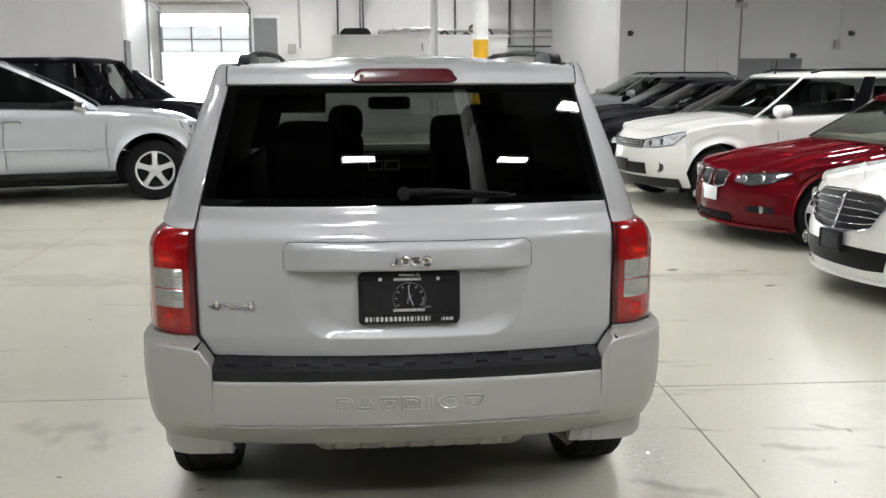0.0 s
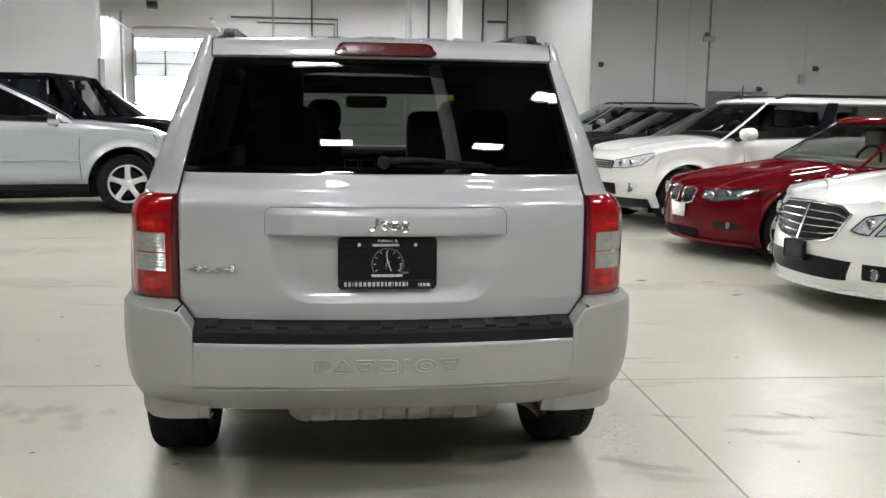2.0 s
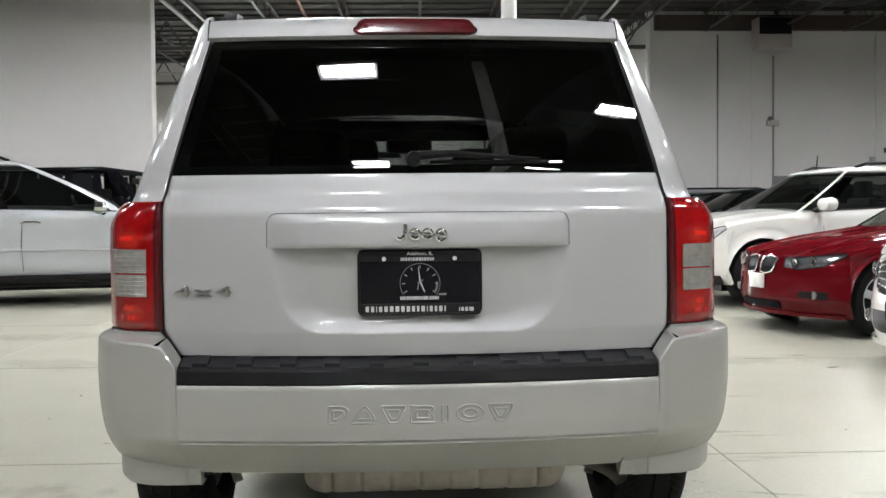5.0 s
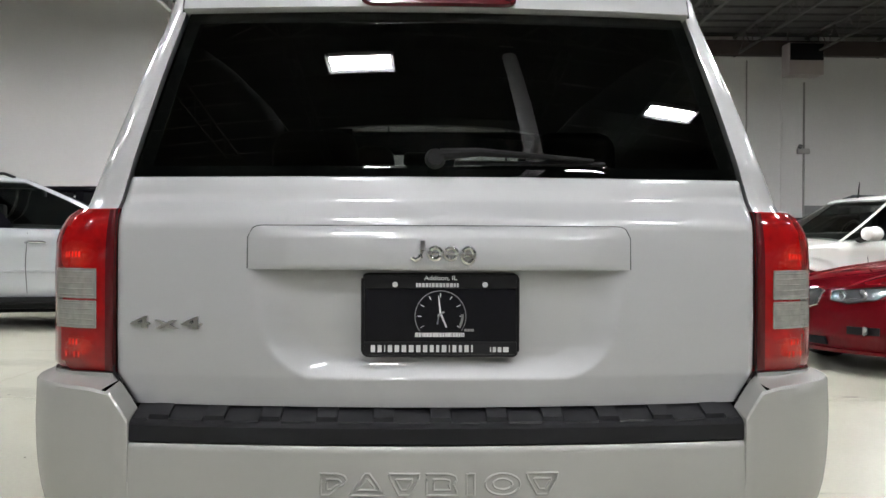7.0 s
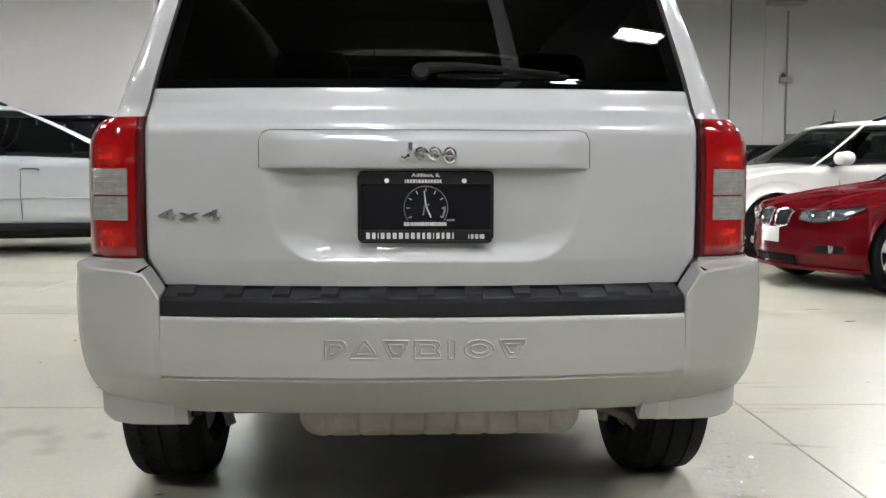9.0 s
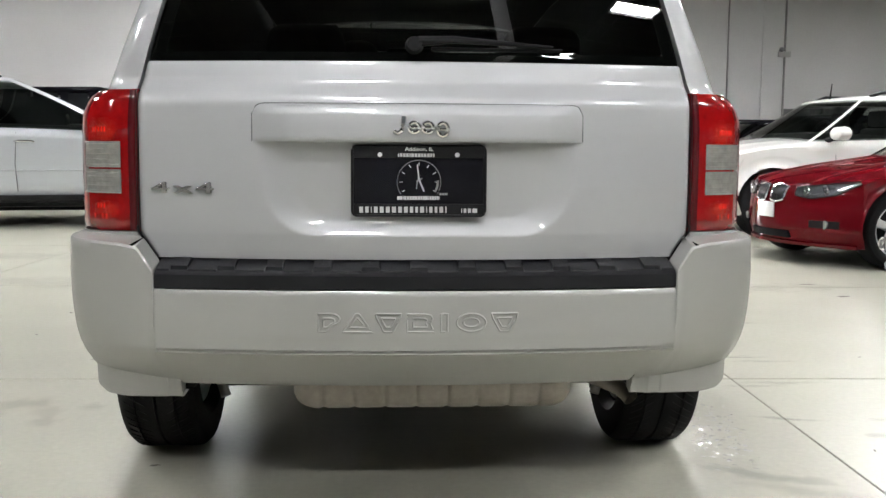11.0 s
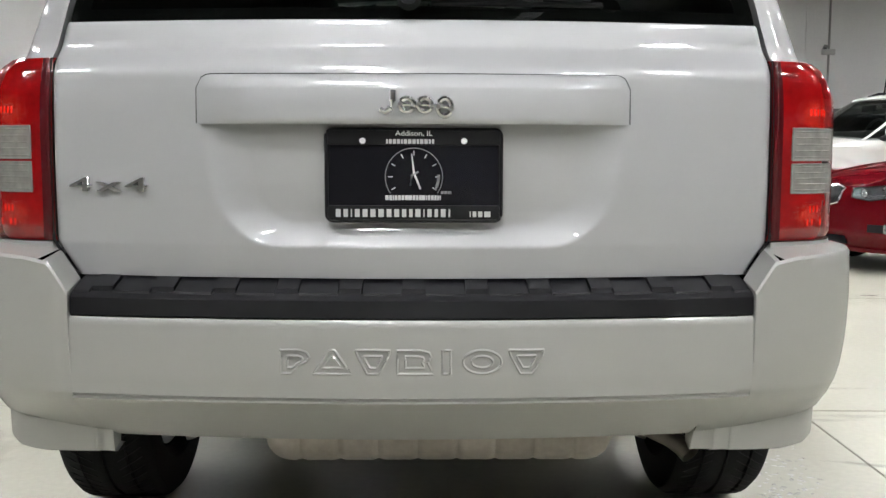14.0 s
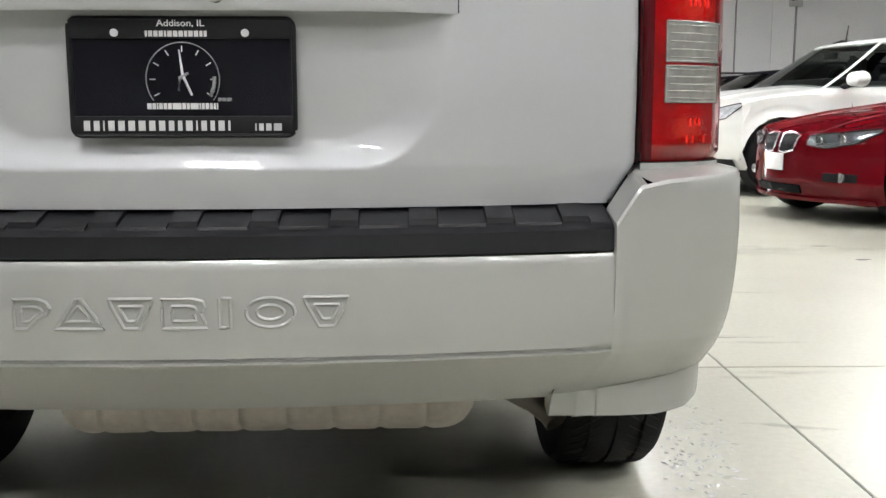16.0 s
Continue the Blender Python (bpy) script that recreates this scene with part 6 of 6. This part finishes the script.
for a in range(9):
    t = 210 - a * 30
    (xa, za), (xb, zb) = arc(0, 0.884, 0.046, t, t, 1)[0], arc(0, 0.884, 0.038, t, t, 1)[0]
    part("dial_tick", tube([(xa, PY + 0.003, za), (xb, PY + 0.003, zb)], 0.0009, 5), INKDIM, plate)
part("dial_needle", tube([(-0.004, PY + 0.003, 0.925), (0.0, PY + 0.003, 0.89), (0.012, PY + 0.003, 0.862)], [0.001, 0.0022, 0.0018], 6), INKDIM, plate)
part("dial_needle", tube([(-0.006, PY + 0.003, 0.868), (-0.004, PY + 0.003, 0.886), (0.008, PY + 0.003, 0.893)], [0.002, 0.003, 0.002], 6), INKGREY, plate)
bars([0.005, 0.005, 0.007], 0.048, 0.8535, 0.005, 0.001, PY + 0.004, INKGREY)

# wheels
for s, y in ((-1, 0.86), (1, 0.86), (-1, 3.50), (1, 3.50)):
    wheel = new("wheel")
    wheel.parent = suv
    wheel.matrix_local = pose(s * 0.760, y, 0.345, 0, 0, 0 if s > 0 else 180)
    wheel_parts(wheel, 0.345, 0.235, 0.216)
    if y < 2:
        groove = bmesh.new()
        # slanted tread cuts over the rear of the tyre
        for k in range(72):
            a = 2 * math.pi * k / 72
            for sx in (-1, 1):
                pts = []
                for q in range(4):
                    aa = a + q * 0.045
                    xx = sx * (0.030 + 0.021 * q)
                    rr = 0.3448 - (0.0025 if q == 3 else 0.0)
                    pts.append((xx, rr * math.cos(aa), rr * math.sin(aa)))
                join(groove, tube(pts, 0.0016, 4, False))
        part("tread_pattern", groove, SATIN, wheel, kind="stuff")

# underside
# the two trays are added to block light under the car
part("belly_tray", box(-0.70, 0.70, 1.30, 3.05, 0.21, 0.36, 0.04), SATIN, suv, "black low tray added to keep light off the floor below")
part("axle_beam", box(-0.62, 0.62, 0.66, 0.98, 0.22, 0.36, 0.05), SATIN, suv)
part("front_tray", box(-0.66, 0.66, 3.10, 4.20, 0.20, 0.40, 0.05), SATIN, suv)
under = part("underbody", box(-0.62, 0.62, 0.45, 4.1, 0.34, 0.44, 0.03), SATIN, suv, "black underbody")
for s in (-1, 1):
    part("wheel_liner", loft([[(s * x, 0.86 + 0.41 * math.cos(a), 0.36 + 0.41 * math.sin(a)) for x in (0.60, 0.84)] for a in [math.pi * k / 16 for k in range(17)]]), SATIN, suv)
    part("liner_back", box(s * 0.60 - 0.01, s * 0.60 + 0.01, 0.3, 1.4, 0.32, 0.78), SATIN, suv)
    part("control_arm", tube([(s * 0.66, 0.92, 0.30), (s * 0.3, 0.75, 0.33)], 0.03), SATIN, suv)
    part("arm_link", tube([(s * 0.62, 0.80, 0.27), (s * 0.60, 0.72, 0.24), (s * 0.58, 0.70, 0.19)], 0.016), STEEL, suv)
part("floor_pan", box(-0.80, 0.80, 0.5, 4.0, 0.42, 0.46), SATIN, suv)
muf_rows = []
for i in range(181):
    x = -0.340 + 0.785 * i / 180
    e = min(1.0, (x + 0.340) / 0.07, (0.445 - x) / 0.07)
    r = 0.35 + 0.65 * math.sqrt(max(0.0, 1 - (1 - max(0.0, e)) ** 2))
    ph = (x + 0.340) / 0.086
    rib2 = 1.0 - 0.045 * abs(math.cos(math.pi * ph)) ** 30
    muf_rows.append([(x, 0.45 + 0.14 * r * rib2 * math.copysign(abs(math.cos(a)) ** 0.8, math.cos(a)), 0.306 + 0.074 * r * rib2 * math.copysign(abs(math.sin(a)) ** 0.8, math.sin(a))) for a in [2 * math.pi * k / 28 for k in range(28)]])
muffler = part("muffler", loft(muf_rows, True, True), MUFFLER, suv, "ribbed pale steel muffler")
part("tail_pipe", tube([(0.40, 0.40, 0.340), (0.46, 0.33, 0.344), (0.505, 0.28, 0.338), (0.54, 0.245, 0.328), (0.562, 0.22, 0.315), (0.572, 0.205, 0.303)], 0.021, 14, False), EXHAUST, muffler, "bent steel tail pipe")

# cabin seen through the rear window
part("boot_floor", box(-0.66, 0.66, 0.25, 2.9, 0.72, 0.78), CABIN, suv)
part("headliner", loft([[(0.60 * (-1 + 0.2 * i), y, roof_z(y, 0.60 * (-1 + 0.2 * i)) - 0.04) for i in range(11)] for y in (0.3, 1.0, 1.8, 2.5)]), CABIN, suv)
for x, hx in ((-0.37, -0.21), (0.47, 0.47)):
    seat = new("front_seat")
    seat.parent = suv
    tagged(seat, "dark cloth front seat")
    part("backrest", box(x - 0.25, x + 0.25, 1.95, 2.10, 0.78, 1.29 if x < 0 else 1.37, 0.07, 3), CABIN, seat)
    part("headrest", box(hx - 0.088, hx + 0.088, 1.90, 2.06, 1.25, 1.425, 0.078, 5), CABIN, seat)
rear_seat = new("rear_seat")
rear_seat.parent = suv
part("backrest", box(-0.62, 0.62, 1.05, 1.2, 0.78, 1.06, 0.05, 3), CABIN, rear_seat)
for x in (-0.36, 0.46):
    part("headrest", box(x - 0.135, x + 0.135, 1.05, 1.21, 1.04, 1.385, 0.078, 5), CABIN, rear_seat)
dash = part("dashboard", box(-0.76, 0.76, 2.75, 3.25, 0.8, 1.135, 0.06, 3), CABIN, suv, "dark dashboard")
for x in (-0.05, 0.05):
    part("air_vent", box(x - 0.045, x + 0.045, 2.735, 2.76, 1.015, 1.075, 0.005), ALLOY, dash, "pale rimmed air vent")
    part("vent_hole", box(x - 0.036, x + 0.036, 2.730, 2.736, 1.025, 1.065, 0.002), SATIN, dash)
part("steering_wheel", tube([(-0.35 + 0.19 * math.cos(a), 2.62 - 0.06 * math.sin(a), 1.04 + 0.18 * math.sin(a)) for a in [2 * math.pi * k / 24 for k in range(25)]], 0.014, 8), SATIN, dash)
part("interior_mirror", box(-0.09, 0.15, 2.50, 2.56, 1.380, 1.452, 0.029, 4), SATIN, suv, "dark interior mirror")
# added panel that makes the left of the windscreen dark
part("sun_visor", box(-0.64, -0.33, 2.60, 2.62, 1.36, 1.57, 0.008), CABIN, suv, "dark panel added to darken the windscreen's left part")
for s in (-1, 1):
    part("cabin_side", box(s * 0.70 - 0.02, s * 0.70 + 0.02, 0.3, 3.35, 0.75, 1.155), CABIN, suv)
    part("screen_pillar", thicken(loft([[(s * (0.52 + 0.16 * q), 2.56 + 0.60 * q, 1.60 - 0.46 * q), (s * (0.66 + 0.16 * q), 2.56 + 0.52 * q, 1.60 - 0.46 * q)] for q in (0, 0.5, 1)]), 0.02), CABIN, suv)


# ---- floor: slabs, stains and scuffs ----
def slab_piece(xa, xb, ya, yb):
    ob = part("floor_slab", box(xa + 0.003, xb - 0.003, ya + 0.006, yb - 0.006, -0.15, 0.0, 0.002, 1), CONCRETE, floor, smooth=False)
    return ob


xs_cut = [-24, -17, -12.4, -7.8, -3.2, 1.32, 5.92, 10.5, 15.1, 20, 26]
ys_cut = [-20, -14.6, -9.2, -3.8, -1.1, 1.67, 4.35, 7.05, 9.75, 12.4, 15.1, 17.8, 20.5, 23.2, 28, 42]
for xa, xb in zip(xs_cut, xs_cut[1:]):
    for ya, yb in zip(ys_cut, ys_cut[1:]):
        slab_piece(xa, xb, ya, yb)


def blotch(name, x, y, rx, ry, mat, label, turn=0.0, seed=1, spots=1):
    """A thin irregular mark lying on the floor."""
    rnd = random.Random(seed)
    bm = bmesh.new()
    for level in range(spots):
        ox, oy = (rnd.uniform(-1, 1) * rx * 0.8, rnd.uniform(-1, 1) * ry * 0.8) if spots > 1 else (0, 0)
        k = 1.0 if spots == 1 else rnd.uniform(0.15, 0.4)
        ph = [rnd.uniform(0, 6.28) for _ in range(4)]
        n = 22
        pts = []
        for i in range(n):
            a = 2 * math.pi * i / n
            r = k * (1 + 0.25 * math.sin(2 * a + ph[0]) + 0.18 * math.sin(3 * a + ph[1]) + 0.12 * math.sin(5 * a + ph[2]))
            pts.append(bm.verts.new((ox + rx * r * math.cos(a), oy + ry * r * math.sin(a), 0.0006 + 0.0003 * level)))
        bm.faces.new(pts)
    ob = part(name, bm, mat, floor, label, smooth=False)
    ob.matrix_world = pose(x, y, 0.0004 + 0.0001 * seed, 0, 0, turn)
    return ob


def film(x, y, rx, ry, mat, label, turn=0.0):
    """A flat film of dirt on the floor."""
    film.count += 1
    bm = bmesh.new()
    bm.faces.new([bm.verts.new((sx * rx, sy * ry, 0)) for sx, sy in ((-1, -1), (1, -1), (1, 1), (-1, 1))])
    part("floor_stain", bm, mat, floor, label, smooth=False).matrix_world = pose(x, y, 0.0006 + 0.00012 * film.count, 0, 0, turn)


film.count = 0
# a cluster of brown spots
for x, y, r in ((-1.66, 1.38, 0.10), (-1.58, 1.30, 0.09), (-1.49, 1.19, 0.075), (-1.46, 1.33, 0.10), (-1.37, 1.34, 0.10), (-1.30, 1.22, 0.085), (-1.27, 1.09, 0.085), (-1.16, 1.28, 0.07)):
    film(x, y, r * 1.1, r, BROWNFILM, "brown spot soaked into the floor", 40 * x)
# long faint drag marks
for x, y, rx, ry, turn in ((1.63, 1.95, 0.3, 0.03, 0), (1.85, 0.98, 0.50, 0.04, -6), (2.35, 0.84, 0.20, 0.05, -14), (1.75, 0.62, 0.24, 0.09, -8), (2.3, 0.45, 0.6, 0.04, -4), (1.4, 2.05, 0.35, 0.03, 4), (1.42, 1.50, 0.25, 0.03, 3), (1.9, 2.9, 0.25, 0.03, -3), (1.10, 0.32, 0.35, 0.07, -18), (1.55, 1.55, 0.35, 0.04, 2), (-2.4, 2.6, 0.7, 0.04, 8), (-1.8, 3.7, 0.5, 0.03, -5), (-2.6, 0.8, 0.5, 0.05, 4), (-1.7, 0.5, 0.4, 0.04, -8)):
    film(x, y, rx * 0.7, ry, BROWNFILM, "faint brown drag mark on the floor", turn)
for x, y, rx, ry, turn in ((2.3, 4.2, 1.2, 0.30, 6), (-2.6, 4.6, 1.3, 0.35, -8), (2.8, 1.2, 1.0, 0.5, 0), (-2.5, 1.8, 0.9, 0.5, 12), (0.0, -0.6, 0.9, 0.4, 0), (-3.4, 6.2, 1.6, 0.4, 5)):
    film(x, y, rx, ry, GREYFILM, "faint grey worn patch on the floor", turn)
for x, y, rx, ry, turn in ((1.68, 0.78, 0.20, 0.06, -10), (1.93, 1.0, 0.09, 0.035, -25), (1.35, 1.02, 0.16, 0.025, -14), (1.02, 0.45, 0.28, 0.06, -24), (2.1, 0.72, 0.16, 0.03, -20), (1.5, 2.02, 0.22, 0.02, 0)):
    film(x, y, rx, ry, DARKFILM, "small dark smear on the floor", turn)
# loose flakes of floor sealer beside the wheel, most painted white as lamp glints
rnd = random.Random(11)
for k in range(130):
    f = rnd.random() ** 1.4
    x, y = 0.98 + 0.12 * f + rnd.uniform(-0.08, 0.10), 0.58 + 0.68 * f + rnd.uniform(-0.10, 0.12)
    r = rnd.uniform(0.004, 0.014)
    bm = bmesh.new()
    n = 7
    ring = [bm.verts.new((r * rnd.uniform(0.6, 1.5) * math.cos(2 * math.pi * i / n), r * rnd.uniform(0.3, 0.8) * math.sin(2 * math.pi * i / n), rnd.uniform(0.0, 0.002))) for i in range(n)]
    top = bm.verts.new((0, 0, 0.0025))
    for i in range(n):
        bm.faces.new((ring[i], ring[(i + 1) % n], top))
    part("sealer_flake", bm, GLINTFLAKE if k % 3 else FLAKE, floor, smooth=False).matrix_world = pose(x, y, 0.0015, 0, 0, rnd.uniform(0, 360))
blotch("floor_scuff", 2.38, 4.48, 0.05, 0.035, SMUDGE, "small dark oval scuff on the floor", 0, 2)
for k, (x, y, r) in enumerate(((2.92, 4.38, 0.028), (2.50, 4.27, 0.016), (2.92, 3.83, 0.030), (2.12, 2.02, 0.007), (1.68, 0.43, 0.006), (1.49, 0.66, 0.006), (2.01, 0.95, 0.012), (-2.73, 4.53, 0.012), (-1.92, 3.31, 0.012), (-1.88, 2.66, 0.008), (-1.41, 2.07, 0.010), (-1.36, 0.77, 0.009), (-0.78, 0.60, 0.010))):
    blotch("floor_scuff", x, y, r * 1.6, r * 0.7, SMUDGE, "small dark scuff on the floor", 15 * k, 8 + k)
